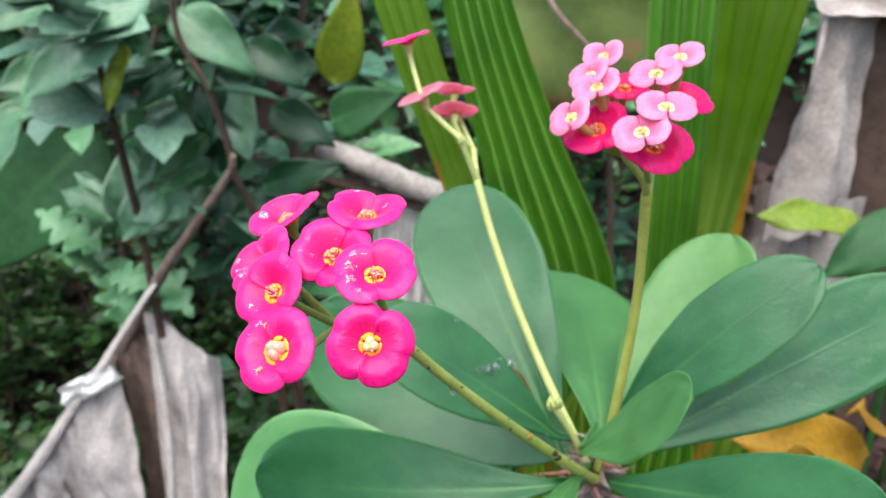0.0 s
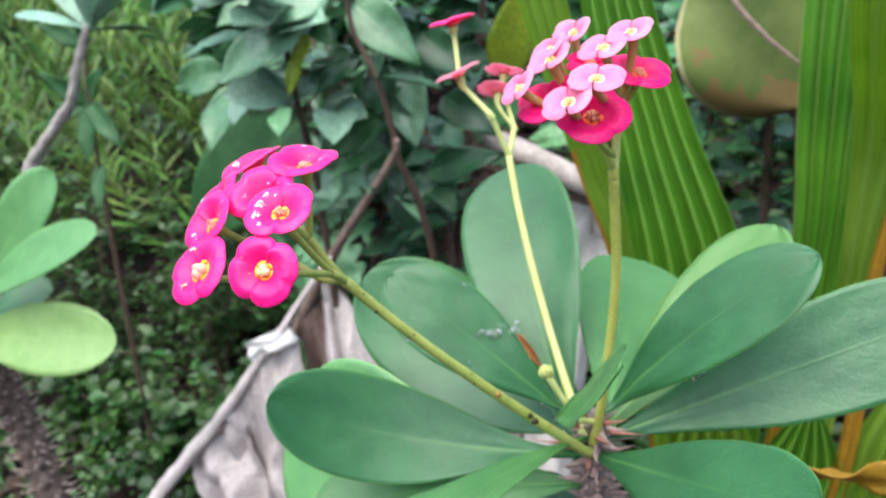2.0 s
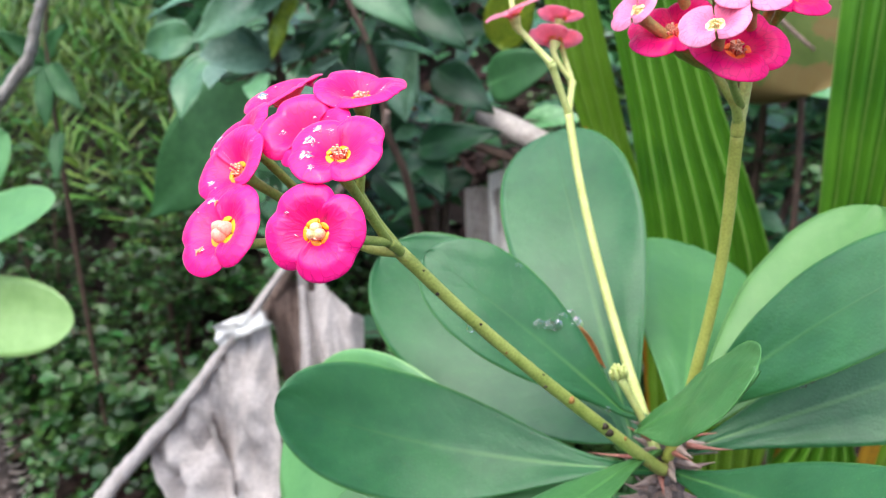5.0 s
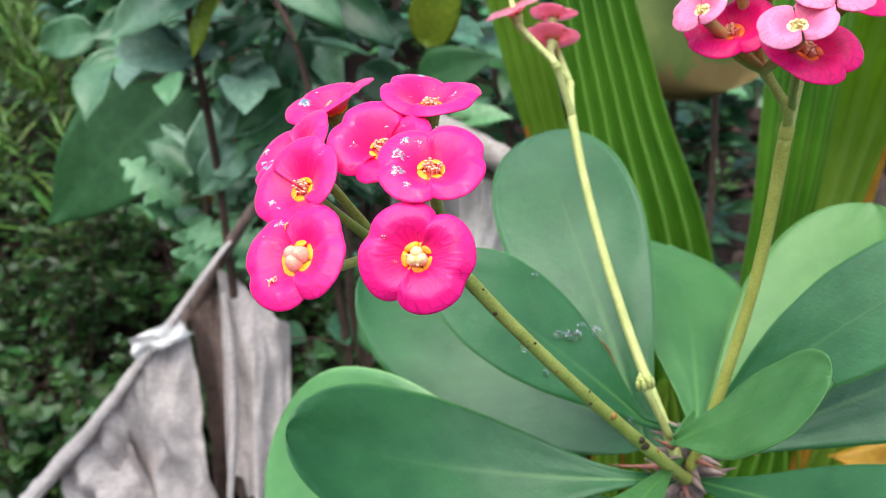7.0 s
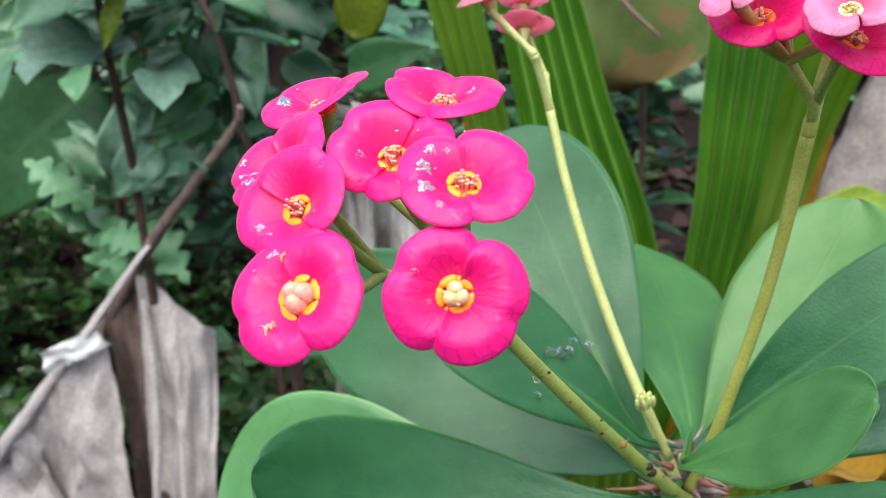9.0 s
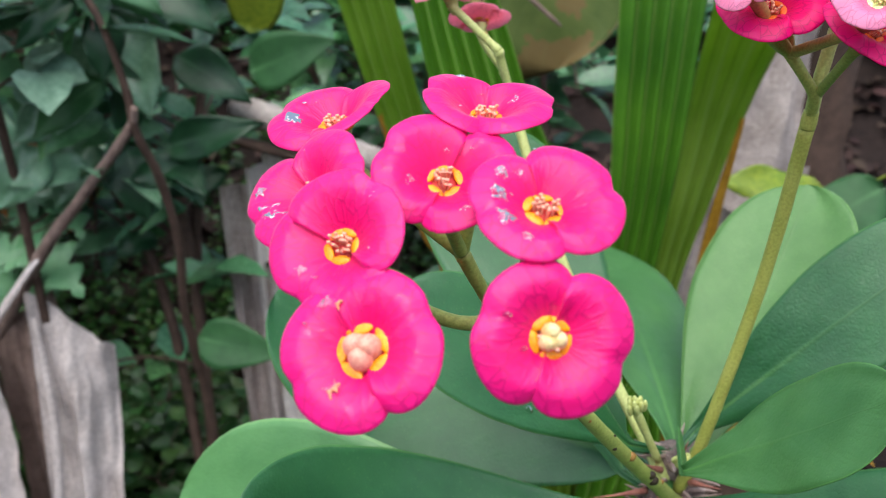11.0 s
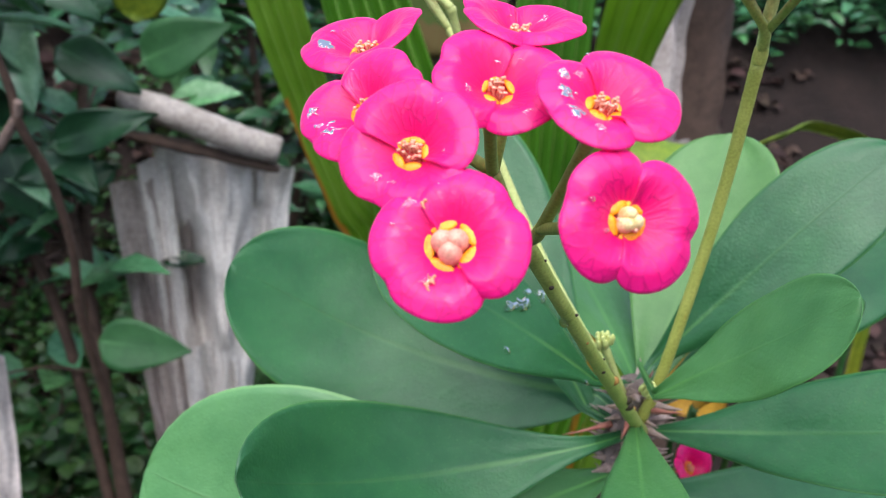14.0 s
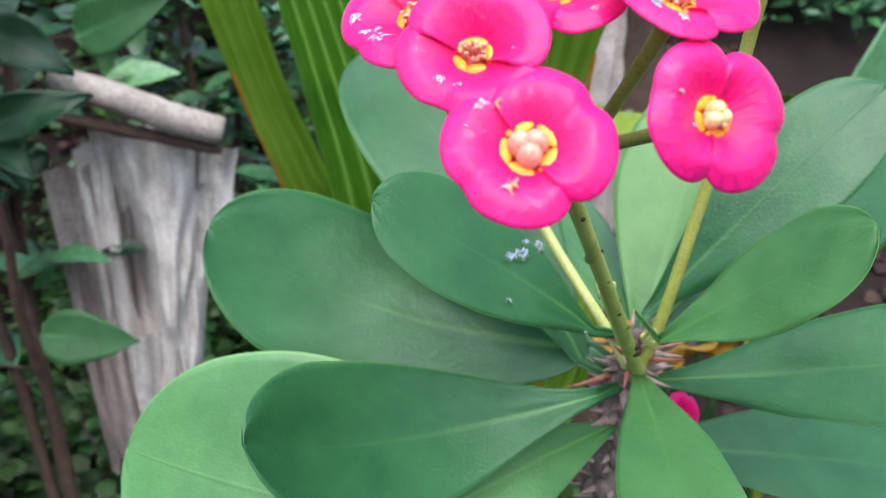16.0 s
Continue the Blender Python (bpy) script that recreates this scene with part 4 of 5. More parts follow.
# centre stalk: pale, leaning back, with four flowers seen from the side and below
C0, C1, C2, C3 = Vector((0.0231, 0.5533, 0.9994)), Vector((0.0115, 0.5470, 1.0290)), Vector((0.0216, 0.5800, 1.0139)), Vector((-0.0125, 0.5543, 1.0495))
stalk_part([(0.0950, 0.4630, 0.8300), (0.0869, 0.4691, 0.8460), (0.0655, 0.4967, 0.8864), (0.0475, 0.5200, 0.9265), (0.0329, 0.5390, 0.9662), C0], [0.0034, 0.0031, 0.0028, 0.0027, 0.0025, 0.0026], STALK_PALE, "pale yellow-green leaning flower stalk")


def straight_piece(a, b, r, m):
    """A stalk between two nodes, swollen at both."""
    stalk_part([a.lerp(b, k) for k in (0.0, 0.06, 0.14, 0.5, 0.86, 0.95, 1.0)], [r * k for k in (1.1, 1.15, 0.97, 0.92, 0.97, 1.25, 1.15)], m)


straight_piece(C0, C1, 0.0023, STALK_PALE)
straight_piece(C1, C3, 0.0021, STALK_PALE)
straight_piece(C0, C2, 0.0022, STALK_PALE)
flower((-0.0245, 0.5779, 1.0910), (-0.18, 0.08, 0.97), 0.0161, 0, "deep", C3, (0.18, 0.0), 0, 41, stalk=STALK_PALE)
flower((-0.0147, 0.5546, 1.0580), (-0.36, 0.00, 0.93), 0.0164, 0, "soft", C3, (0.12, 0.0), 0, 42, stalk=STALK_PALE)
flower((0.0085, 0.6060, 1.0520), (0.05, 0.45, 0.88), 0.0140, 40, "soft", C2, (0.2, 0.1), 0, 43, stalk=STALK_PALE)
flower((0.0085, 0.5880, 1.0405), (0.00, 0.55, 0.83), 0.0155, 40, "soft", C2, (0.1, 0.1), 0, 44, stalk=STALK_PALE)
# a small low flower under the leaves
flower((0.1715, 0.5060, 0.7560), (0.35, -0.70, 0.55), 0.0165, 60, "deep", (0.105, 0.475, 0.742), (0.35, 0.3), 0, 45)

# young red thorns and a withered leaf at the crown
for foot, out, ln in (((0.0860, 0.4690, 0.8225), (-1.0, -0.18, -0.12), 0.030), ((0.0880, 0.4600, 0.8420), (-0.7, -0.5, 0.45), 0.016), ((0.0960, 0.4560, 0.8500), (-0.1, -0.5, 0.8), 0.017), ((0.1080, 0.4580, 0.8480), (0.75, -0.45, 0.35), 0.018),
                      ((0.1120, 0.4640, 0.8380), (0.95, -0.3, 0.1), 0.022), ((0.1040, 0.4540, 0.8380), (0.45, -0.8, 0.2), 0.016), ((0.0900, 0.4560, 0.8300), (-0.6, -0.75, -0.05), 0.018), ((0.0980, 0.4540, 0.8200), (0.1, -0.95, -0.1), 0.015)):
    part("thorn", thorn_mesh(Vector(foot), Vector(out), ln, 0.0020), THORN_RED, plant, "slender reddish young thorn")
rng = random.Random(15)
for k in range(22):
    a = rng.uniform(-2.9, 0.1)
    out = Vector((math.cos(a), math.sin(a), rng.uniform(-0.1, 0.5)))
    flat = Vector((out.x, out.y, 0)).normalized()
    part("thorn", thorn_mesh(Vector((0.100, 0.470, 0.765 + 0.0035 * k)) + flat * 0.011, out, rng.uniform(0.012, 0.022), rng.uniform(0.0030, 0.0046)), THORN, plant, "stout pinkish-grey thorn")
part("withered_leaf", leaf_mesh((0.0610, 0.4900, 0.8650), (0.0420, 0.4900, 0.8900), 1.2, 0.0030, 0.04, 0.5, 0.0008, 14, 8, 0.001), WITHERED, plant, "narrow rust-brown withered leaf")

# flower buds at the crown
for place, tilt in (((0.0701, 0.4551, 0.8789), (-0.25, -0.3, 1.0)), ((0.0906, 0.4449, 0.8560), (0.1, -0.4, 0.9))):
    rng = random.Random(7)
    p, n = Vector(place), Vector(tilt).normalized()
    bx, by, _ = frame_of(n)
    base = Vector((0.088, 0.462, 0.846)) if place[0] < 0.08 else Vector((0.101, 0.458, 0.848))
    pieces = [tube([base, (base + p) / 2, p], [0.0022, 0.0020, 0.0024], sides=8, steps=4)[:2]]
    for i in range(11):
        w, q = i * 2.4, 0.0040 * math.sqrt(i / 11)
        o = p + (bx * math.cos(w) + by * math.sin(w)) * q + n * (0.0030 - q * 0.45 + 0.0012 * rng.random())
        a = (n + (bx * math.cos(w) + by * math.sin(w)) * 28 * q).normalized()
        fx, fy, fz = frame_of(a)
        k = 1.0 if place[0] < 0.08 else 0.6
        pieces.append(blob(o + a * (0.0022 * k), 0.0014, 0.0014, 0.0040 * k, (fx, fy, fz), 6, 8))
    part("flower_bud", join_meshes("flower_bud", pieces), STALK_PALE, plant, "cluster of small yellow-green buds")

# water lying on the leaves
def leaf_drop(place, normal, s, stretch=1.0):
    x, y, z = frame_of(normal)
    v, f = blob(place, 0.001 * s * stretch, 0.001 * s, 0.00038 * s, (x, y, z), 8, 16)
    if s > 1.7:
        c = Vector(place)
        v = [c + (o - c) * (1 + 0.8 * noise.noise((o - c) * 420 + c * 50)) for o in v]
    part("water_drop", mesh_from("water_drop", v, f), FILM, plant, "clear water drop on a leaf")


for place, normal, s, stretch in (((0.0083, 0.4813, 0.9258), (0.35, -0.75, 0.56), 1.6, 1.2), ((0.0243, 0.4677, 0.8986), (0.35, -0.75, 0.56), 2.4, 1.6), ((0.0317, 0.4703, 0.8974), (0.35, -0.75, 0.56), 3.2, 1.7),
                                  ((0.0350, 0.4749, 0.9017), (0.35, -0.75, 0.56), 2.0, 1.2), ((0.0431, 0.4761, 0.8977), (0.35, -0.75, 0.56), 3.4, 1.2), ((0.0180, 0.4528, 0.8826), (0.35, -0.75, 0.56), 1.8, 1.1),
                                  ((0.0651, 0.4602, 0.8556), (0.35, -0.75, 0.56), 1.6, 1.0), ((0.0352, 0.5247, 0.8816), (-0.17, -0.71, 0.68), 2.2, 1.3), ((0.1600, 0.4610, 0.8900), (-0.63, -0.63, 0.45), 4.5, 1.5), ((0.2150, 0.4500, 0.9640), (-0.63, -0.63, 0.45), 0.9, 1.0)):
    leaf_drop(Vector(place) + Vector(normal) * 0.0007, normal, s, stretch)


# ---- neighbouring crown-of-thorns plant ----
def open_leaf(parent, base, tip, width, m, bend=0.05, cup=0.12, face=(0.12, -1.0, 0.45), thick=0.0015, rows=18, cols=8, wave=0.0, name="leaf", kind="paddle"):
    """A leaf whose upper side is turned to the given way."""
    a = (Vector(tip) - Vector(base)).normalized()
    x = a.cross(Vector((0, 0, 1))).normalized()
    n = x.cross(a)
    side = a.cross(Vector(face)).normalized()
    return part(name, leaf_mesh(base, tip, math.atan2(side.dot(n), side.dot(x)), width, bend, cup, thick, rows, cols, wave, kind=kind), m, parent)


near_ground = ground_height(-1.05, 1.16)
neighbour = thing("crown_of_thorns_plant", (-1.05, 1.16, near_ground), "smaller crown-of-thorns plant with a spiny leaning stem", "plant")
thorny_stem(neighbour, [(-1.03, 1.15, near_ground - 0.02), (-1.07, 1.15, 0.08), (-1.14, 1.15, 0.36), (-1.19, 1.15, 0.47)], [0.030, 0.030, 0.028, 0.020], 170, 9, 0.0, (0.024, 0.042), (0.0030, 0.0044), THORN_PALE, TRUNK_DARK)
for base, tip, w, face, m in (((-1.150, 1.170, 0.520), (-0.952, 1.190, 0.777), 0.056, (0.1, -1, 0.5), LEAF_PALE), ((-1.180, 1.150, 0.500), (-0.820, 1.120, 0.696), 0.050, (0.1, -0.8, 0.9), LEAF_PALE),
                              ((-1.200, 1.150, 0.440), (-0.803, 1.100, 0.494), 0.068, (0.0, -0.9, 0.5), LEAF_YOUNG), ((-1.190, 1.200, 0.462), (-1.060, 1.250, 0.515), 0.045, (0.0, -0.6, 0.9), LEAF),
                              ((-1.20, 1.15, 0.47), (-1.36, 1.02, 0.62), 0.05, (0, -1, 1), LEAF), ((-1.2, 1.16, 0.47), (-1.40, 1.25, 0.55), 0.05, (0, -0.6, 1), LEAF), ((-1.17, 1.13, 0.44), (-1.05, 0.98, 0.33), 0.045, (0, -0.5, 1), LEAF)):
    open_leaf(neighbour, base, tip, w, m, face=face)

# bare grey twig with a small tuft of leaves
twig = thing("leafy_twig", (-1.24, 1.27, ground_height(-1.24, 1.27)), "thin bare grey twig with a tuft of leaves on top", "twig")
part("stem", mesh_from("stem", *tube([(-1.24, 1.27, ground_height(-1.24, 1.27) - 0.02), (-1.22, 1.27, 0.40), (-1.12, 1.25, 0.66), (-1.035, 1.25, 0.790), (-0.945, 1.25, 0.885), (-0.915, 1.25, 0.95), (-0.875, 1.25, 1.03)], [0.013, 0.013, 0.013, 0.012, 0.010, 0.009, 0.006], sides=10, steps=10, wobble=0.5)), TWIG_GREY, twig)
for k, (dx, dy, dz) in enumerate(((0.10, 0.0, 0.07), (-0.09, 0.03, 0.08), (0.03, -0.06, 0.12), (-0.13, -0.02, 0.02), (0.12, 0.05, -0.02), (0.06, 0.04, 0.13))):
    part("leaf", leaf_mesh((-0.875, 1.25, 1.02), (-0.875 + dx, 1.25 + dy, 1.03 + dz), 0.3, 0.022, 0.04, 0.1, rows=12, cols=6), SHRUB_PALE, twig)


# ---- palm with pleated blades ----
def pleated_blade(line, widths, facing, pleats=5, depth=0.017, sag=0.0):
    """A blade along a smooth line with lengthwise pleats; facing: the way its width runs."""
    path = smooth_path(line, 12)
    n = len(path)
    cols = pleats * 4
    facing = Vector(facing).normalized()
    verts, faces, uvs = [], [], []
    for layer in (1, -1):
        for i, c in enumerate(path):
            a = (path[min(i + 1, n - 1)] - path[max(i - 1, 0)]).normalized()
            side = (facing - a * facing.dot(a)).normalized()
            up = side.cross(a)
            w = float(np.interp(i / (n - 1), np.linspace(0, 1, len(widths)), widths))
            for k in range(cols + 1):
                u = 2 * k / cols - 1
                z = depth * (w / 0.1) * (2 * abs((k * pleats / cols) % 1 - 0.5) - 0.5) - sag * w * u * u
                verts.append(c + side * (u * w * 0.5) + up * (z + layer * 0.0003))
                uvs.append((i / (n - 1), pleats * k / cols))
    e = cols + 1
    for layer in (0, 1):
        o = layer * n * e
        for i in range(n - 1):
            for k in range(cols):
                q = (o + i * e + k, o + i * e + k + 1, o + (i + 1) * e + k + 1, o + (i + 1) * e + k)
                faces.append(q if layer else q[::-1])
    o = n * e
    for i in range(n - 1):
        for k in (0, cols):
            faces.append((i * e + k, (i + 1) * e + k, o + (i + 1) * e + k, o + i * e + k))
    return mesh_from("blade", verts, faces, uvs)


pg = ground_height(0.28, 1.2)
palm = thing("palm", (0.28, 1.2, pg), "young palm with upright pleated bright green blades", "palm")
BLADES = [
    ([(0.24, 1.20, pg), (0.215, 1.14, 0.45), (0.165, 1.10, 0.71), (0.103, 1.10, 0.896), (0.043, 1.10, 1.085), (-0.01, 1.12, 1.35)], [0.02, 0.13, 0.148, 0.108, 0.086, 0.05], (1, 0, 0.35), 6, PALM),
    ([(0.22, 1.22, pg), (0.13, 1.19, 0.55), (0.072, 1.17, 0.722), (0.02, 1.16, 0.85), (-0.055, 1.13, 1.08), (-0.12, 1.13, 1.30)], [0.02, 0.07, 0.062, 0.056, 0.066, 0.04], (1, -0.2, 0.4), 4, PALM_LIGHT),
    ([(0.31, 1.22, pg), (0.335, 1.19, 0.40), (0.342, 1.16, 0.73), (0.338, 1.15, 0.90), (0.335, 1.15, 1.082), (0.345, 1.18, 1.40)], [0.02, 0.078, 0.090, 0.108, 0.120, 0.06], (-1, -0.1, 0), 5, PALM),
    ([(0.33, 1.20, pg), (0.365, 1.12, 0.55), (0.363, 1.056, 0.795), (0.357, 1.005, 0.939), (0.322, 0.870, 1.099), (0.316, 0.806, 1.30)], [0.02, 0.03, 0.046, 0.066, 0.084, 0.04], (1, -0.5, -0.2), 3, PALM_GOLD),
    ([(0.25, 1.18, pg), (0.22, 1.10, 0.28), (0.205, 1.07, 0.47), (0.20, 1.06, 0.56)], [0.02, 0.10, 0.12, 0.02], (1, 0.2, 0), 6, PALM_LIGHT),
    ([(0.29, 1.17, pg), (0.31, 1.08, 0.25), (0.325, 1.05, 0.45), (0.33, 1.04, 0.56)], [0.02, 0.10, 0.12, 0.02], (1, -0.1, 0), 6, PALM),
    ([(0.32, 1.17, pg), (0.40, 1.08, 0.30), (0.43, 1.06, 0.50), (0.45, 1.06, 0.62)], [0.02, 0.07, 0.08, 0.02], (1, -0.3, 0), 4, PALM_LIGHT),
]
for line, widths, facing, pleats, m in BLADES:
    part("blade", pleated_blade(line, widths, facing, pleats), m, palm)
for line in ([(0.27, 1.17, pg), (0.285, 1.10, 0.35), (0.30, 1.06, 0.60)], [(0.34, 1.14, pg), (0.378, 1.04, 0.48), (0.374, 1.02, 0.74), (0.381, 1.00, 0.90)]):
    part("dry_blade", pleated_blade(line, [0.015, 0.024, 0.018, 0.006], (1, 0.2, 0), 2), YLEAF, palm, "orange dried palm blade")


# ---- dry banana leaves, log and dead branch ----
def crumpled_sheet(corner, across, down, rows, cols, folds, depth, seed, droop=0.0, taper=0.0):
    """A hanging dry leaf: a sheet with lengthwise folds and ragged ends."""
    corner, across, down = Vector(corner), Vector(across), Vector(down)
    nrm = across.cross(down).normalized()
    verts, faces, uvs = [], [], []
    for layer in (1, -1):
        for i in range(rows + 1):
            s = i / rows
            for k in range(cols + 1):
                u = k / cols
                rag = 0.10 * noise.noise(Vector((u * 5, seed, 0))) * s
                uu = 0.5 + (u - 0.5) * (1 - taper * s)
                p = corner + across * uu + down * (s * (1 + rag))
                z = depth * 0.9 * math.asin(0.98 * math.sin(2 * math.pi * folds * (u + 0.14 * noise.noise(Vector((s * 2, u * 2, seed)))))) * (0.45 + 0.55 * s)
                z += depth * 1.6 * noise.noise(Vector((u * 3.1, s * 2.2, seed * 1.3))) + depth * 0.5 * noise.noise(Vector((u * 11, s * 8, seed)))
                verts.append(p + nrm * (z + layer * 0.0008) + Vector((0, 0, -droop * (u - 0.5) ** 2)))
                uvs.append((s, u))
    e = cols + 1
    for layer in (0, 1):
        o = layer * (rows + 1) * e
        for i in range(rows):
            for k in range(cols):
                q = (o + i * e + k, o + i * e + k + 1, o + (i + 1) * e + k + 1, o + (i + 1) * e + k)
                faces.append(q if layer else q[::-1])
    return mesh_from("sheet", verts, faces, uvs)


log = thing("dry_stem", (-0.10, 1.53, 0.74), "pale cut dry banana stem lying across dead leaves", "log")
part("stem", mesh_from("stem", *tube([(-0.235, 1.58, 0.785), (-0.16, 1.55, 0.762), (-0.06, 1.53, 0.722), (0.012, 1.52, 0.700)], [0.020, 0.024, 0.025, 0.023], sides=16, steps=6, wobble=0.12)), LOG, log)
# Shadow under the log, built as a dark brown strip.
part("log_shadow", mesh_from("log_shadow", *tube([(-0.27, 1.58, 0.73), (-0.15, 1.56, 0.705), (-0.02, 1.54, 0.672), (0.01, 1.53, 0.665)], [0.012, 0.018, 0.016, 0.010], sides=12, steps=6, wobble=0.3, ellipse=0.6)), TWIG, log, "dark brown strip added under the log as its shadow")

hang = thing("dead_banana_leaf", (-0.12, 1.57, ground_height(-0.12, 1.6)), "grey-beige dead banana leaf hanging in folds", "dead leaf", "dead banana leaves")
part("leaf_sheet", crumpled_sheet((-0.195, 1.59, 0.70), (0.205, 0.0, -0.02), (-0.005, 0.06, -0.62), 44, 50, 1.25, 0.040, 3.0, taper=0.55), DRY_DULL, hang)
part("leaf_sheet", crumpled_sheet((-0.275, 1.64, 0.62), (0.13, 0.0, 0.02), (0.02, 0.03, -0.66), 36, 30, 1.3, 0.030, 5.0, taper=0.35), DRY_SHADED, hang, "brown shrivelled outer leaf")
part("leaf_sheet", crumpled_sheet((-0.225, 1.615, 0.66), (0.055, 0.0, 0.01), (0.03, 0.03, -0.60), 36, 14, 0.9, 0.018, 6.5, taper=0.4), DRY_DULL, hang)
part("leaf_sheet", crumpled_sheet((-0.02, 1.60, 0.67), (0.07, 0.02, -0.03), (-0.03, 0.03, -0.25), 20, 14, 0.9, 0.020, 8.0, taper=0.5), DRY_DULL, hang)
part("leaf_sheet", crumpled_sheet((-0.17, 1.62, 0.30), (0.12, 0.0, 0.01), (0.0, 0.05, -0.55), 30, 24, 1.2, 0.026, 9.0, taper=0.2), DRY_DULL, hang)

drape = thing("dead_banana_leaf", (-0.62, 1.5, ground_height(-0.62, 1.5)), "grey dead banana leaf draped over a dead branch", "dead leaf", "dead banana leaves")
part("leaf_sheet", crumpled_sheet((-0.856, 1.495, 0.122), (0.198, 0.0, 0.240), (0.060, -0.05, -0.40), 40, 36, 1.4, 0.022, 11.0), DRY, drape)
part("leaf_sheet", crumpled_sheet((-0.600, 1.53, 0.470), (0.140, 0.0, -0.120), (0.005, -0.05, -0.46), 40, 30, 1.3, 0.024, 14.0, taper=0.1), DRY, drape)
# Shade inside the fold, put in as a recessed sheet of branch brown.
part("leaf_sheet", crumpled_sheet((-0.675, 1.56, 0.365), (0.110, 0.0, 0.080), (0.02, 0.02, -0.52), 30, 24, 1.2, 0.020, 19.0), BRANCH, drape, "brown recessed sheet, its colour standing in for shade")
part("leaf_sheet", crumpled_sheet((-0.984, 1.49, -0.040), (0.165, 0.0, 0.190), (0.10, -0.05, -0.20), 30, 30, 1.6, 0.026, 17.0), DRY, drape)
part("midrib", mesh_from("midrib", *tube([(-0.580, 1.505, 0.42), (-0.565, 1.485, 0.30), (-0.557, 1.46, 0.17), (-0.568, 1.44, -0.03)], [0.006, 0.009, 0.009, 0.007], sides=10, steps=8, wobble=0.2)), DRY, drape)
part("midrib", mesh_from("midrib", *tube([(-0.545, 1.50, 0.545), (-0.576, 1.485, 0.509), (-0.672, 1.48, 0.372), (-0.773, 1.48, 0.237), (-0.858, 1.48, 0.118), (-1.03, 1.48, -0.09), (-1.13, 1.48, -0.22)], [0.005, 0.009, 0.014, 0.018, 0.022, 0.030, 0.034], sides=14, steps=8, wobble=0.35, ellipse=0.55)), DRY, drape, "pale ridge of the folded leaf")
part("torn_tip", crumpled_sheet((-0.765, 1.462, 0.322), (0.098, 0.004, 0.052), (0.022, -0.006, -0.036), 12, 20, 1.3, 0.010, 33.0, taper=-0.2), DRY_WHITE, drape, "bleached white torn tip")

dead_branch = thing("dead_branch", (-0.98, 1.70, ground_height(-0.98, 1.70)), "long bare grey-brown dead branch leaning into the shrub", "branch")
part("stem", mesh_from("stem", *tube([(-0.345, 1.345, 0.825), (-0.362, 1.365, 0.786), (-0.455, 1.43, 0.665), (-0.555, 1.50, 0.535), (-0.72, 1.60, 0.275), (-0.86, 1.66, 0.02), (-0.98, 1.70, -0.29)], [0.005, 0.007, 0.009, 0.011, 0.015, 0.020, 0.022], sides=12, steps=10, wobble=0.25)), BRANCH, dead_branch)

rg = ground_height(0.8, 1.6)
right_dead = thing("dead_banana_leaf", (0.78, 1.55, rg), "large pale dead banana leaf hanging from a stump", "dead leaf", "dead banana leaves")
part("leaf_sheet", crumpled_sheet((0.660, 1.50, 1.03), (0.125, 0.04, 0.0), (-0.03, -0.02, -0.40), 34, 26, 1.3, 0.018, 21.0, taper=-0.6), DRY_SHADED, right_dead)
part("leaf_sheet", crumpled_sheet((0.60, 1.54, 0.72), (0.22, 0.0, -0.03), (0.0, 0.04, -0.65), 34, 30, 2.3, 0.02, 23.0), DRY_SHADED, right_dead)
part("stump", mesh_from("stump", *tube([(0.86, 1.66, rg - 0.05), (0.85, 1.66, 0.5), (0.83, 1.63, 0.98), (0.82, 1.60, 1.12)], [0.10, 0.09, 0.075, 0.06], sides=16, steps=8, wobble=0.3)), TWIG, right_dead, "dark brown rotting stump")
part("leaf_sheet", crumpled_sheet((0.62, 1.52, 1.16), (0.26, 0.02, -0.02), (0.02, -0.04, -0.12), 14, 24, 1.5, 0.02, 27.0), DRY_SHADED, right_dead)
part("dry_stem", mesh_from("dry_stem", *tube([(0.72, 1.58, 0.2), (0.70, 1.56, 0.7), (0.69, 1.54, 1.1)], [0.02, 0.018, 0.015], sides=10, steps=6, wobble=0.3)), DRY_SHADED, right_dead)


# ---- broad-leaved plants ----
def stalked_leaf(parent, base, tip, roll, w, bend, cup, m, ground_at, thick=0.003, wave=0.01, label=""):
    part("leaf", leaf_mesh(base, tip, roll, w, bend, cup, thick, 22, 10, wave, kind="ovate"), m, parent, label)
    gx, gy = ground_at
    g = Vector((gx, gy, ground_height(gx, gy) - 0.02))
    b = Vector(base)
    part("leaf_stalk", mesh_from("leaf_stalk", *tube([g, g.lerp(b, 0.5) + Vector((0, 0, 0.06)), b], [0.007, 0.006, 0.004], sides=8, steps=6)), TWIG if m is SPOT else COVER, parent)


yellowing = thing("broadleaf_plant", (0.62, 1.15, ground_height(0.62, 1.15)), "low broadleaf plant with yellow and green leaves", "plant")
stalked_leaf(yellowing, (0.655, 1.25, 0.735), (0.485, 1.25, 0.750), 0.6, 0.035, 0.05, 0.1, YGREEN, (0.66, 1.2), label="yellow-green ageing leaf")
stalked_leaf(yellowing, (0.72, 1.2, 0.76), (0.585, 1.2, 0.665), 0.8, 0.045, 0.08, 0.1, HEART, (0.70, 1.2))
stalked_leaf(yellowing, (0.62, 1.05, 0.44), (0.40, 1.0, 0.505), 0.9, 0.055, 0.06, 0.1, YLEAF, (0.64, 1.12), label="bright yellow dying leaf")
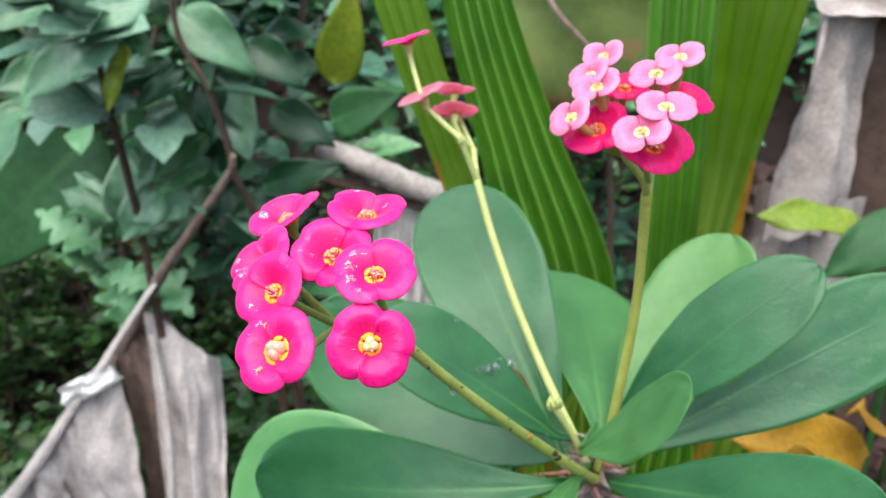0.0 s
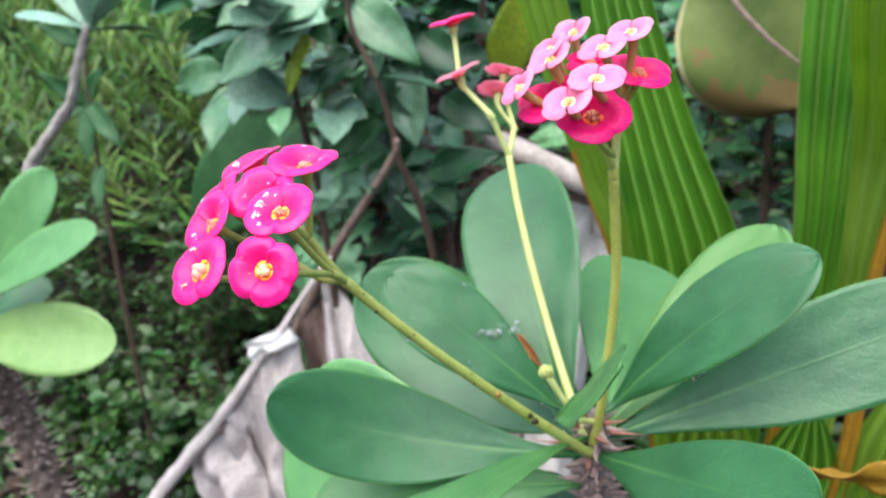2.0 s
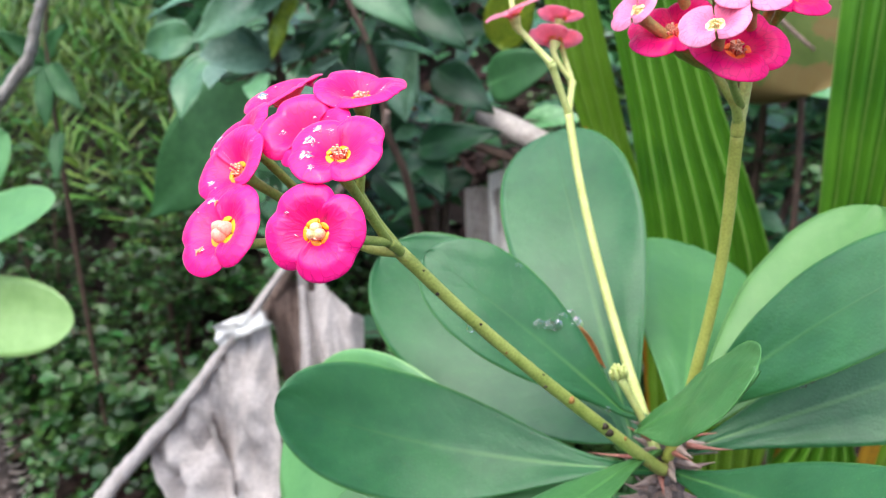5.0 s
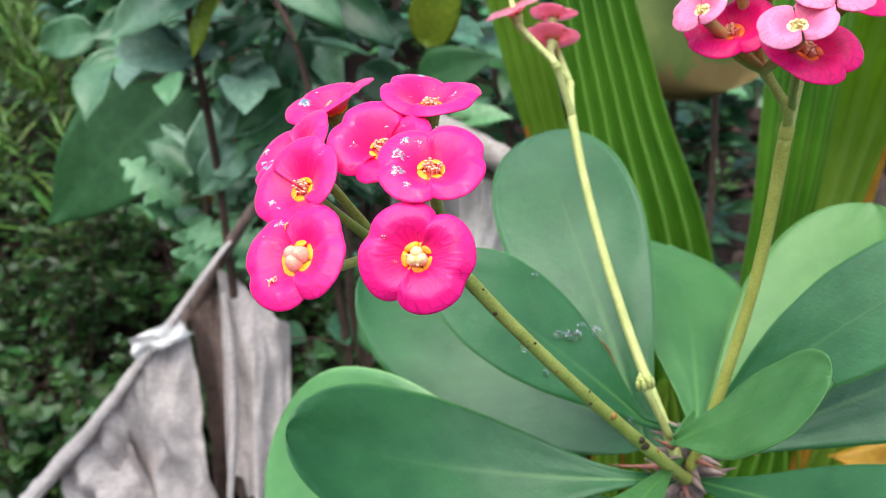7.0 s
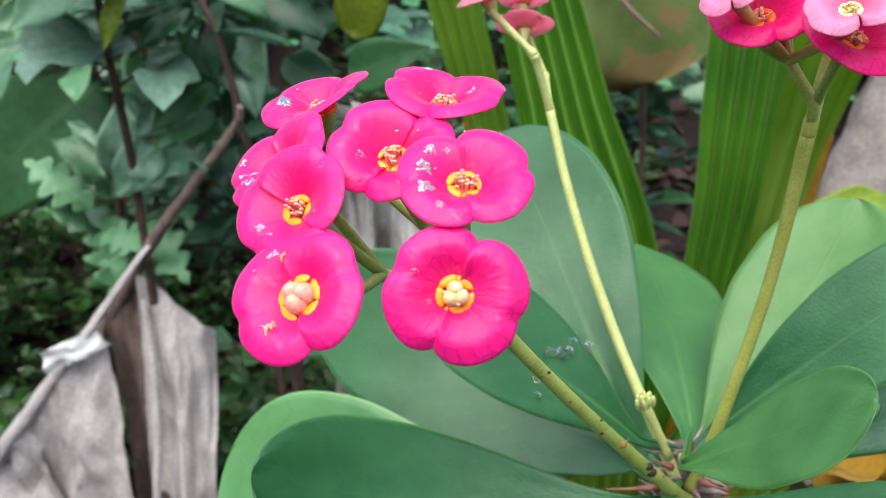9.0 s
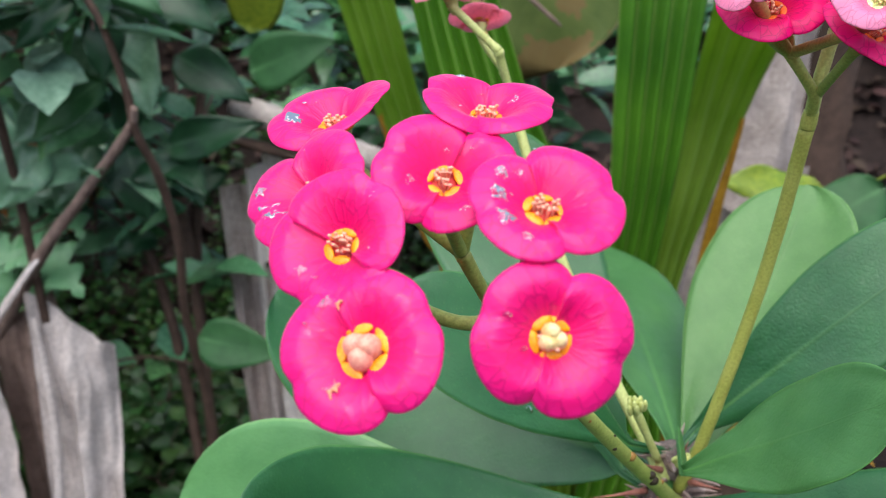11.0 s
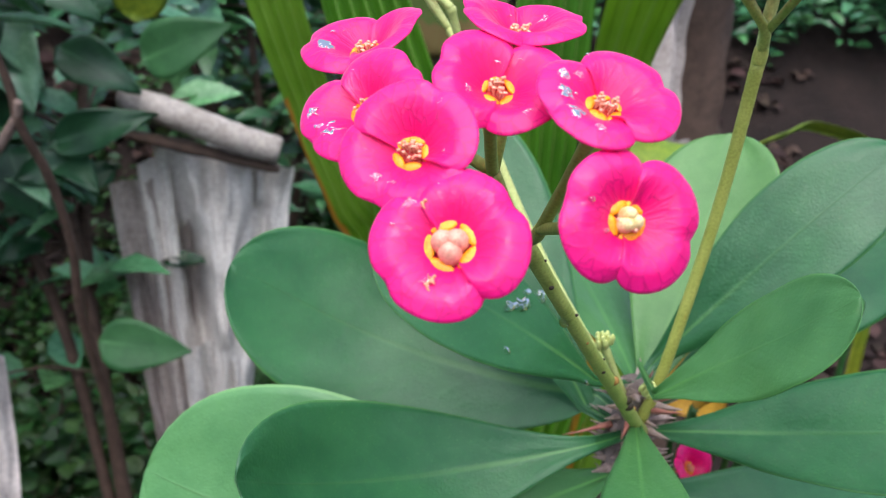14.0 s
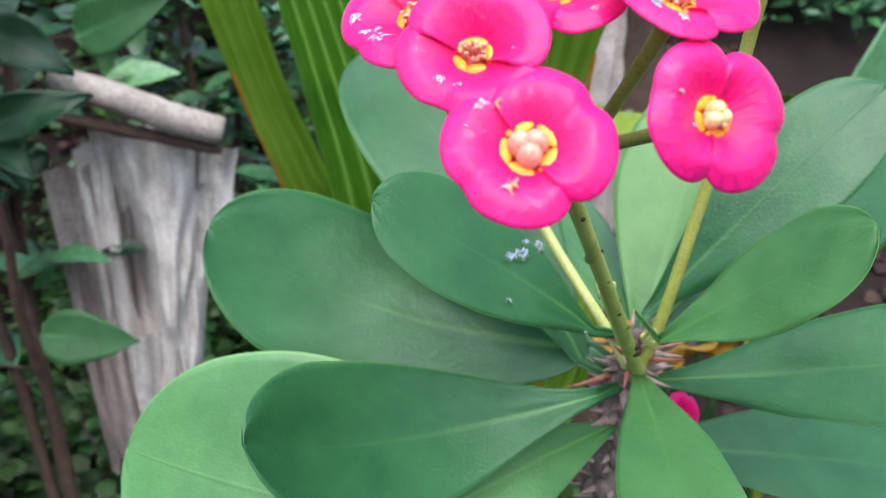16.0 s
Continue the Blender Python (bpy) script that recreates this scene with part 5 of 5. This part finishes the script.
stalked_leaf(yellowing, (0.66, 1.06, 0.46), (0.55, 0.98, 0.56), 0.4, 0.04, 0.06, 0.1, YLEAF, (0.66, 1.12), label="bright yellow dying leaf")
stalked_leaf(yellowing, (0.249, 0.62, 0.719), (0.354, 0.65, 0.707), 0.9, 0.018, 0.05, 0.1, YLEAF, (0.30, 0.80), label="orange-yellow dying leaf")
stalked_leaf(yellowing, (0.375, 0.70, 0.625), (0.503, 0.70, 0.564), 0.9, 0.022, 0.03, 0.1, YLEAF, (0.36, 0.80), label="orange-yellow dying leaf")

strap = thing("strap_leaf_plant", (1.15, 1.35, ground_height(1.15, 1.35)), "plant with one arching olive strap leaf and a broad pale leaf", "plant")
sg = ground_height(1.15, 1.35)
part("strap_leaf", pleated_blade([(1.15, 1.35, sg - 0.02), (1.14, 1.34, 0.45), (1.06, 1.32, 0.70), (0.899, 1.3, 0.774), (0.831, 1.3, 0.761), (0.783, 1.3, 0.744), (0.737, 1.3, 0.719)], [0.02, 0.03, 0.032, 0.030, 0.026, 0.020, 0.008], (0.2, -1, 0.9), 2, 0.012), YGREEN, strap, "arching olive-green strap leaf")
open_leaf(strap, (1.30, 1.50, 0.45), (1.64, 1.52, 1.22), 0.135, LEAFLET, 0.04, 0.15, (0.0, -1, 0.3), 0.002, 20, 10, 0.008, kind="ovate")
part("leaf_stalk", mesh_from("leaf_stalk", *tube([(1.16, 1.38, sg - 0.02), (1.22, 1.45, 0.15), (1.30, 1.50, 0.45)], [0.010, 0.008, 0.006], sides=8, steps=6)), COVER, strap)

spotted = thing("broadleaf_plant", (0.40, 1.75, ground_height(0.40, 1.75)), "large rounded green leaf with brown dying patches", "plant")
open_leaf(spotted, (0.185, 1.75, 1.213), (0.345, 1.65, 0.845), 0.182, SPOT, 0.05, 0.10, (0.0, -1, 0.25), 0.002, 40, 20, 0.040)
part("leaf_stalk", mesh_from("leaf_stalk", *tube([(0.42, 1.80, ground_height(0.42, 1.8) - 0.02), (0.36, 1.82, 0.8), (0.165, 1.755, 1.20)], [0.008, 0.007, 0.005], sides=8, steps=8)), TWIG, spotted)
part("midrib", mesh_from("midrib", *tube([(0.166, 1.745, 1.20), (0.198, 1.640, 1.060), (0.260, 1.628, 0.985), (0.335, 1.630, 0.925)], [0.006, 0.006, 0.005, 0.003], sides=8, steps=6)), BRANCH, spotted, "brown dried midrib")

hearts = thing("broadleaf_plant", (-1.0, 2.1, ground_height(-1.0, 2.1)), "plant with broad heart-shaped dull green leaves", "plant")
for base, tip, w in (((-0.827, 2.00, 0.733), (-1.231, 1.97, 0.356), 0.150), ((-0.95, 2.25, 0.75), (-1.10, 2.25, 0.66), 0.055)):
    open_leaf(hearts, base, tip, w, HEART, 0.04, 0.15, (0.1, -1, 0.6), 0.002, 22, 10, 0.012, kind="ovate")
    g = Vector((-0.9, 2.2, ground_height(-0.9, 2.2) - 0.02))
    part("leaf_stalk", mesh_from("leaf_stalk", *tube([g, g.lerp(Vector(base), 0.6) + Vector((0, 0.04, 0.05)), base], [0.008, 0.007, 0.005], sides=8, steps=6)), TWIG, hearts)


# ---- shrubs, ground cover and far greenery: many real leaves ----
LANCE = [(0.0, 0.02), (0.2, 0.30), (0.45, 0.46), (0.75, 0.30), (1.0, 0.0)]
OVAL = [(0.0, 0.04), (0.2, 0.62), (0.5, 0.86), (0.8, 0.58), (1.0, 0.0)]
NARROW = [(0.0, 0.04), (0.3, 0.10), (0.65, 0.085), (1.0, 0.0)]


def leaf_cloud(name, places, dirs, ups, sizes, shape, bend=0.12):
    """One mesh of many small folded leaves."""
    s = np.array([p for p, _ in shape])
    w = np.array([q for _, q in shape]) * 0.5
    k = len(s)
    tmpl = np.concatenate([np.stack([-w, s, -bend * s ** 2 * 2 + w * 0.35], 1), np.stack([0 * s, s, -bend * s ** 2 * 2], 1), np.stack([w, s, -bend * s ** 2 * 2 + w * 0.35], 1)])
    face = []
    for i in range(k - 1):
        face += [(i, k + i, k + i + 1, i + 1), (k + i, 2 * k + i, 2 * k + i + 1, k + i + 1)]
    face = np.array(face)
    d = np.asarray(dirs, float)
    d /= np.linalg.norm(d, axis=1, keepdims=True)
    u = np.asarray(ups, float)
    x = np.cross(d, u)
    x /= np.linalg.norm(x, axis=1, keepdims=True) + 1e-9
    z = np.cross(x, d)
    sz = np.asarray(sizes)[:, None, None]
    v = np.asarray(places)[:, None] + sz * (tmpl[None, :, 0:1] * x[:, None] + tmpl[None, :, 1:2] * d[:, None] + tmpl[None, :, 2:3] * z[:, None])
    n = len(v)
    f = (face[None] + (np.arange(n) * 3 * k)[:, None, None]).reshape(-1, 4)
    me = bpy.data.meshes.new(name)
    me.from_pydata(v.reshape(-1, 3).tolist(), [], f.tolist())
    me.polygons.foreach_set("use_smooth", [True] * len(me.polygons))
    me.update()
    return me


def leafy_sprays(rng, starts, reach, count, per, spread, rise=0.5):
    """Places and ways of leaves along short curved sprays that grow from the starts."""
    places, dirs, lines = [], [], []
    for _ in range(count):
        b = Vector(starts[rng.randrange(len(starts))])
        w = rng.uniform(0, 2 * math.pi)
        way = Vector((math.cos(w), math.sin(w) * 0.8, rng.uniform(-0.1, 1.0) * rise * 2)).normalized()
        ln = reach * rng.uniform(0.5, 1.1)
        tip = b + way * ln + Vector((0, 0, -0.12 * ln))
        mid = b.lerp(tip, 0.5) + Vector((0, 0, 0.10 * ln))
        lines.append((b, mid, tip))
        for i in range(per):
            t = (i + 1) / per
            p = (1 - t) ** 2 * b + 2 * t * (1 - t) * mid + t * t * tip
            a = rng.uniform(0, 2 * math.pi)
            o = Vector((math.cos(a), math.sin(a), rng.uniform(-0.35, 0.5)))
            places.append(p)
            dirs.append((way * 0.5 + o * spread).normalized())
    return places, dirs, lines


def random_ups(rng, n, tilt=0.7):
    return [(rng.uniform(-tilt, tilt), rng.uniform(-tilt, tilt) - 0.25, 1.0) for _ in range(n)]


def shrub(label, base, stems, m, size, shape, count, per, reach, seed, category="shrub", stem_r=0.010, single=True):
    rng = random.Random(seed)
    gx, gy = base
    gz = ground_height(gx, gy)
    top = thing("shrub", (gx, gy, gz), label, category)
    starts = []
    for line in stems:
        pts = [Vector((gx, gy, gz - 0.02)), *[Vector(p) for p in line]]
        part("stem", mesh_from("stem", *tube(pts, [stem_r, stem_r * 0.8, stem_r * 0.5], sides=8, steps=6, wobble=0.2)), TWIG, top)
        path = smooth_path(pts, 10)
        starts += path[len(path) // 4:]
    places, dirs, lines = leafy_sprays(rng, starts, reach, count, per, 0.9)
    for l in lines:
        part("twig", mesh_from("twig", *tube(l, [stem_r * 0.3, stem_r * 0.25, stem_r * 0.12], sides=4, steps=3)), TWIG, top)
    ups = random_ups(rng, len(places))
    if not single:
        cloud = part("foliage", leaf_cloud("foliage", places, dirs, ups, [rng.uniform(*size) for _ in places], shape), m, top)
        tagged(cloud, kind="stuff")
        return top
    kinds = [leaf_cloud("leaf", [(0, 0, 0)], [(0, 1, 0)], [(0, 0, 1)], [1.0], shape, b) for b in (0.04, 0.12, 0.22)]
    for me in kinds:
        me.materials.append(m)
    for p, d, u in zip(places, dirs, ups):
        d = Vector(d).normalized()
        x = d.cross(Vector(u)).normalized()
        s = rng.uniform(*size)
        leaf = new("leaf", rng.choice(kinds))
        leaf.parent = top
        leaf.matrix_parent_inverse = Matrix.Translation(-top.location)
        leaf.matrix_basis = Matrix.Translation(p) @ Matrix((x, d, x.cross(d))).transposed().to_4x4() @ Matrix.Scale(s, 4)
    return top


big_shrub = shrub("dark green shrub with long glossy leaves on brown stems", (-0.30, 1.62), [[(-0.34, 1.66, 0.50), (-0.42, 1.62, 0.80), (-0.47, 1.56, 1.03), (-0.50, 1.54, 1.2)], [(-0.33, 1.68, 0.45), (-0.30, 1.72, 0.85), (-0.26, 1.7, 1.15)], [(-0.40, 1.68, 0.4), (-0.54, 1.64, 0.75), (-0.64, 1.58, 1.0)]], SHRUB, (0.08, 0.15), LANCE, 40, 5, 0.24, 31, stem_r=0.012)
shrub("grey-green shrub with pale broad drooping leaves", (-0.56, 1.62), [[(-0.57, 1.50, 0.6), (-0.55, 1.36, 0.95), (-0.52, 1.30, 1.10)]], SHRUB_PALE, (0.07, 0.12), OVAL, 8, 4, 0.11, 33, stem_r=0.009)
for base, tip, w, m in (
    ((-0.447, 1.330, 1.075), (-0.618, 1.300, 1.022), 0.041, SHRUB_PALE), ((-0.494, 1.300, 1.027), (-0.643, 1.270, 0.927), 0.038, SHRUB_PALE), ((-0.490, 1.320, 1.006), (-0.521, 1.290, 0.903), 0.016, YGREEN),
    ((-0.418, 1.380, 0.964), (-0.500, 1.350, 0.898), 0.019, SHRUB), ((-0.428, 1.380, 1.053), (-0.298, 1.350, 0.953), 0.043, BROAD_MID), ((-0.386, 1.420, 0.948), (-0.400, 1.400, 0.851), 0.031, SHRUB),
    ((-0.337, 1.500, 0.726), (-0.176, 1.470, 0.778), 0.034, SHRUB), ((-0.403, 1.520, 0.723), (-0.373, 1.490, 0.604), 0.043, SHRUB), ((-0.413, 1.450, 0.844), (-0.513, 1.420, 0.759), 0.030, HEART),
    ((-0.524, 1.500, 0.722), (-0.599, 1.470, 0.630), 0.041, SHRUB_PALE), ((-0.346, 1.500, 0.990), (-0.242, 1.470, 0.913), 0.037, SHRUB), ((-0.320, 1.550, 0.867), (-0.200, 1.520, 0.800), 0.039, SHRUB),
    ((-0.458, 1.500, 0.814), (-0.561, 1.470, 0.737), 0.038, SHRUB_PALE), ((-0.309, 1.500, 0.699), (-0.393, 1.470, 0.679), 0.031, SHRUB)):
    open_leaf(big_shrub, base, tip, w, {SHRUB: BROAD_SHADED, SHRUB_PALE: BROAD_PALE}.get(m, m), 0.08, 0.25, rows=16, cols=8, wave=0.008, kind="ovate")
open_leaf(big_shrub, (-0.187, 1.380, 0.871), (-0.066, 1.330, 0.929), 0.040, HEART, 0.06, 0.2, rows=14, cols=6, kind="ovate")
open_leaf(big_shrub, (-0.206, 1.600, 0.901), (-0.159, 1.550, 1.087), 0.045, YGREEN, 0.03, 0.2, rows=14, cols=6, kind="ovate")
open_leaf(big_shrub, (-0.290, 1.400, 0.432), (-0.150, 1.360, 0.420), 0.042, HEART, 0.06, 0.2, rows=14, cols=6, kind="ovate")
part("stem", mesh_from("stem", *tube([(-0.405, 1.30, 1.107), (-0.407, 1.32, 1.018), (-0.374, 1.33, 0.939), (-0.354, 1.35, 0.841), (-0.350, 1.36, 0.788), (-0.329, 1.40, 0.702), (-0.318, 1.45, 0.574), (-0.325, 1.50, 0.43), (-0.31, 1.58, 0.20), (-0.30, 1.62, -0.10)], [0.004, 0.0045, 0.005, 0.006, 0.0065, 0.007, 0.007, 0.008, 0.010, 0.012], sides=10, steps=8, wobble=0.2)), TWIG, big_shrub)
rng = random.Random(91)
for k in range(16):
    base = Vector((rng.uniform(-0.72, -0.56), rng.uniform(1.60, 1.70), rng.uniform(0.42, 0.62)))
    way = Vector((rng.uniform(-1, 0.8), rng.uniform(-0.6, 0.1), rng.uniform(-0.7, 0.7))).normalized()
    ln = rng.uniform(0.10, 0.17)
    open_leaf(big_shrub, base, base + way * ln, ln * rng.uniform(0.26, 0.36), LEAFLET, rng.uniform(0.03, 0.12), 0.2, (rng.uniform(-0.5, 0.5), -1, rng.uniform(0.4, 1.4)), rows=44, cols=6, wave=0.004, kind="lobed")
    part("twig", mesh_from("twig", *tube([base, base + Vector((0.05, 0.03, 0.02)), Vector((-0.50, 1.66, 0.62))], [0.0015, 0.002, 0.003], sides=5, steps=3)), TWIG, big_shrub)
rng = random.Random(77)
for k in range(34):
    base = Vector((rng.uniform(-0.70, -0.26), rng.uniform(1.47, 1.66), rng.uniform(0.60, 1.10)))
    way = Vector((rng.uniform(-1, 0.7), rng.uniform(-0.5, 0.2), rng.uniform(-0.9, 0.35))).normalized()
    ln = rng.uniform(0.09, 0.16)
    # Shaded copy right of x = -0.40, lighter copies to its left.
    open_leaf(big_shrub, base, base + way * ln, ln * rng.uniform(0.20, 0.30), BROAD_SHADED if base.x > -0.40 else rng.choice((BROAD_PALE, BROAD_MID, BROAD_PALE, BROAD_MID)), rng.uniform(0.03, 0.12), 0.25, (rng.uniform(-0.5, 0.5), -1, rng.uniform(0.2, 1.4)), rows=14, cols=8, wave=0.008, kind="ovate")
rng = random.Random(79)
for k in range(14):
    base = Vector((rng.uniform(-0.60, -0.32), rng.uniform(1.60, 1.78), rng.uniform(0.46, 0.74)))
    way = Vector((rng.uniform(-1, 0.8), rng.uniform(-0.5, 0.1), rng.uniform(-0.8, 0.4))).normalized()
    ln = rng.uniform(0.08, 0.14)
    open_leaf(big_shrub, base, base + way * ln, ln * rng.uniform(0.22, 0.34), rng.choice((BROAD_SHADED, BROAD_MID, BROAD_MID)), rng.uniform(0.03, 0.12), 0.25, (rng.uniform(-0.5, 0.5), -1, rng.uniform(0.4, 1.4)), rows=14, cols=8, wave=0.008, kind="ovate")
    part("twig", mesh_from("twig", *tube([base, base + Vector((0.03, 0.02, -0.04)), Vector((-0.36, 1.67, 0.50))], [0.0015, 0.002, 0.003], sides=5, steps=3)), TWIG, big_shrub)
rng = random.Random(78)
for k in range(26):
    base = Vector((rng.uniform(-0.98, -0.50), rng.uniform(1.72, 1.98), rng.uniform(0.78, 1.12)))
    way = Vector((rng.uniform(-1, 0.7), rng.uniform(-0.5, 0.2), rng.uniform(-0.9, 0.35))).normalized()
    ln = rng.uniform(0.11, 0.19)
    open_leaf(big_shrub, base, base + way * ln, ln * rng.uniform(0.24, 0.36), rng.choice((BROAD_PALE, BROAD_MID, BROAD_MID, LEAFLET)), rng.uniform(0.03, 0.12), 0.25, (rng.uniform(-0.5, 0.5), -1, rng.uniform(0.2, 1.4)), rows=14, cols=8, wave=0.008, kind="ovate")
    part("twig", mesh_from("twig", *tube([base, base + Vector((0.04, -0.03, -0.05)), Vector((-0.60, 1.66, 0.88))], [0.0015, 0.002, 0.003], sides=5, steps=3)), TWIG, big_shrub)
for k, (place, way) in enumerate((((-0.465, 1.80, 0.797), (0.5, -0.2, -0.8)), ((-0.599, 1.85, 0.684), (-0.6, -0.3, -0.6)), ((-0.682, 1.75, 0.616), (0.2, -0.4, -0.9)), ((-0.42, 1.78, 0.70), (0.7, 0.0, -0.5)), ((-0.53, 1.80, 0.60), (-0.3, -0.5, -0.7)))):
    base = Vector(place)
    open_leaf(big_shrub, base, base + Vector(way).normalized() * (0.09 + 0.012 * k), 0.028, WITHERED, 0.12, 0.5, rows=14, cols=8, wave=0.012, name="dead_leaf", kind="ovate")
sapling = thing("sapling", (-1.24, 1.70, ground_height(-1.24, 1.70)), "slender sapling with grey-green lance-shaped leaves", "sapling")
part("stem", mesh_from("stem", *tube([(-1.24, 1.70, ground_height(-1.24, 1.70) - 0.02), (-1.25, 1.68, 0.4), (-1.226, 1.65, 0.814), (-1.20, 1.64, 0.95)], [0.007, 0.006, 0.005, 0.003], sides=8, steps=6)), TWIG, sapling)
for base, way, ln in (((-1.226, 1.65, 0.814), (0.7, -0.3, -0.6), 0.15), ((-1.226, 1.65, 0.814), (-0.6, -0.3, 0.5), 0.13), ((-1.226, 1.65, 0.814), (0.1, -0.4, -1.0), 0.15), ((-1.226, 1.65, 0.82), (-0.8, -0.2, -0.4), 0.14), ((-1.222, 1.65, 0.83), (0.6, -0.3, 0.5), 0.13), ((-1.23, 1.66, 0.66), (0.15, -0.4, -0.7), 0.12), ((-1.20, 1.64, 0.95), (0.3, -0.3, 0.7), 0.11), ((-1.20, 1.64, 0.95), (-0.6, -0.2, 0.3), 0.12)):
    base = Vector(base)
    open_leaf(sapling, base, base + Vector(way).normalized() * ln, ln * 0.17, HEART, 0.05, 0.2, rows=14, cols=6, wave=0.004, kind="ovate")
shrub("tall dark green shrub far behind", (0.10, 2.6), [[(0.05, 2.6, 0.6), (0.0, 2.6, 1.1)], [(0.2, 2.6, 0.6), (0.35, 2.55, 1.05)], [(-0.1, 2.6, 0.6), (-0.3, 2.6, 1.1)]], SHRUB, (0.09, 0.17), LANCE, 80, 6, 0.32, 37, stem_r=0.014)
shrub("dark green shrub beside the dead leaves", (0.38, 2.3), [[(0.36, 2.3, 0.5), (0.34, 2.25, 0.80)], [(0.45, 2.3, 0.5), (0.55, 2.3, 0.75)]], SHRUB, (0.08, 0.15), LANCE, 46, 6, 0.28, 39, stem_r=0.014)
shrub("dense dark green shrub behind the broad leaves", (-1.0, 2.7), [[(-1.0, 2.7, 0.6), (-0.9, 2.65, 1.1)], [(-1.2, 2.7, 0.6), (-1.4, 2.65, 1.05)], [(-0.8, 2.7, 0.6), (-0.6, 2.6, 1.1)]], SHRUB, (0.09, 0.16), OVAL, 90, 6, 0.32, 41, stem_r=0.014)


def carpet(name, label, m, region, count, size, shape, lift, seed, category="ground cover", upright=0.8):
    """Low plants that cover a stretch of ground: many leaves on unseen stems."""
    rng = random.Random(seed)
    x0, x1, y0, y1 = region
    places, dirs = [], []
    while len(places) < count:
        x, y = rng.uniform(x0, x1), rng.uniform(y0, y1)
        clump = noise.noise(Vector((x * 4.5, y * 4.5, seed)))
        rim = min(x - x0, x1 - x, y - y0, y1 - y) / 0.45 + 0.8 * noise.noise(Vector((x * 1.9, y * 1.9, seed + 7)))
        if clump < rng.uniform(-0.5, 0.35) or rim < rng.random():
            continue
        h = lift * (0.35 + 0.65 * rng.random()) * (0.6 + 0.8 * max(0, clump + 0.3))
        cx, cy = x, y
        for _ in range(7):
            a = rng.uniform(0, 6.283)
            places.append((cx + 0.015 * math.cos(a), cy + 0.015 * math.sin(a), ground_height(x, y) + h * rng.uniform(0.3, 1.0)))
            dirs.append((math.cos(a), math.sin(a), rng.uniform(-0.2, 1.0) * upright))
    sizes = [rng.uniform(*size) for _ in places]
    ob = part(name, leaf_cloud(name, places, dirs, random_ups(rng, len(places)), sizes, shape), m)
    return tagged(ob, label, category, kind="stuff")


def feathery_plants(name, label, m, region, stems, seed):
    """A stand of thin stems, each ringed with narrow leaves that point up and out, ending in a tuft."""
    rng = random.Random(seed)
    x0, x1, y0, y1 = region
    places, dirs, sizes = [], [], []
    while stems:
        x, y = rng.uniform(x0, x1), rng.uniform(y0, y1)
        if noise.noise(Vector((x * 1.9, y * 1.9, seed))) < rng.uniform(-0.45, 0.25):
            continue
        stems -= 1
        tall = rng.uniform(0.45, 0.95)
        lean = Vector((rng.uniform(-0.3, 0.3), rng.uniform(-0.35, 0.15), 1.0))
        foot = Vector((x, y, ground_height(x, y)))
        turn = rng.uniform(0, 6.28)
        for k in range(24):
            s = 0.58 + 0.42 * k / 23
            a = turn + 2.4 * k
            up = 0.15 + 1.9 * (s - 0.58) / 0.42
            places.append(foot + lean * (tall * s))
            dirs.append((math.cos(a), math.sin(a), up * rng.uniform(0.7, 1.2)))
            sizes.append(rng.uniform(0.11, 0.17) * (1.1 - 0.3 * s))
    ob = part(name, leaf_cloud(name, places, dirs, random_ups(rng, len(places), 0.5), sizes, NARROW, 0.06), m)
    return tagged(ob, label, "plants", kind="stuff")


carpet("ground_cover", "low mat of small dark green leaves on soil", COVER, (-2.7, 0.4, 1.25, 3.3), 15000, (0.014, 0.034), OVAL, 0.22, 51)
feathery_plants("narrow_leaf_plants", "feathery yellow-green narrow-leaved plants in upright tufts", NEEDLE, (-3.9, -1.45, 2.35, 4.6), 440, 55)
carpet("ground_cover", "sparse small green leaves on the bank", COVER, (-0.6, 0.95, 1.4, 4.8), 6000, (0.025, 0.06), OVAL, 0.25, 57)
for k, (x, y, h) in enumerate(((-1.15, 1.75, 0.35), (-0.85, 1.95, 0.42), (-1.55, 1.9, 0.40), (-1.35, 2.25, 0.65), (-0.55, 1.95, 0.40), (-1.8, 2.2, 0.75), (-1.0, 2.35, 0.55), (-0.2, 2.0, 0.35), (-2.2, 2.4, 0.85), (-1.6, 2.6, 0.95), (-0.35, 1.8, 0.25))):
    g = ground_height(x, y)
    shrub("bushy low plant with small mid-green leaves", (x, y), [[(x + 0.05, y, g + h * 0.5), (x + 0.10, y - 0.03, g + h)], [(x - 0.05, y, g + h * 0.5), (x - 0.12, y - 0.02, g + h * 0.9)], [(x, y - 0.04, g + h * 0.4), (x + 0.02, y - 0.12, g + h * 0.7)]],
          COVER, (0.028, 0.055), LANCE if k % 2 else OVAL, 60, 9, 0.17, 70 + k, stem_r=0.006, single=False)
carpet("leaf_litter", "brown fallen leaves on the soil", LITTER, (-2.2, 3.0, 0.2, 4.8), 9000, (0.03, 0.10), OVAL, 0.02, 59, "leaf litter", 0.15)
carpet("far_greenery", "dark green far undergrowth on the bank", SHRUB, (-5.0, 4.5, 3.6, 6.0), 22000, (0.06, 0.14), LANCE, 0.8, 61, "undergrowth", 1.0)
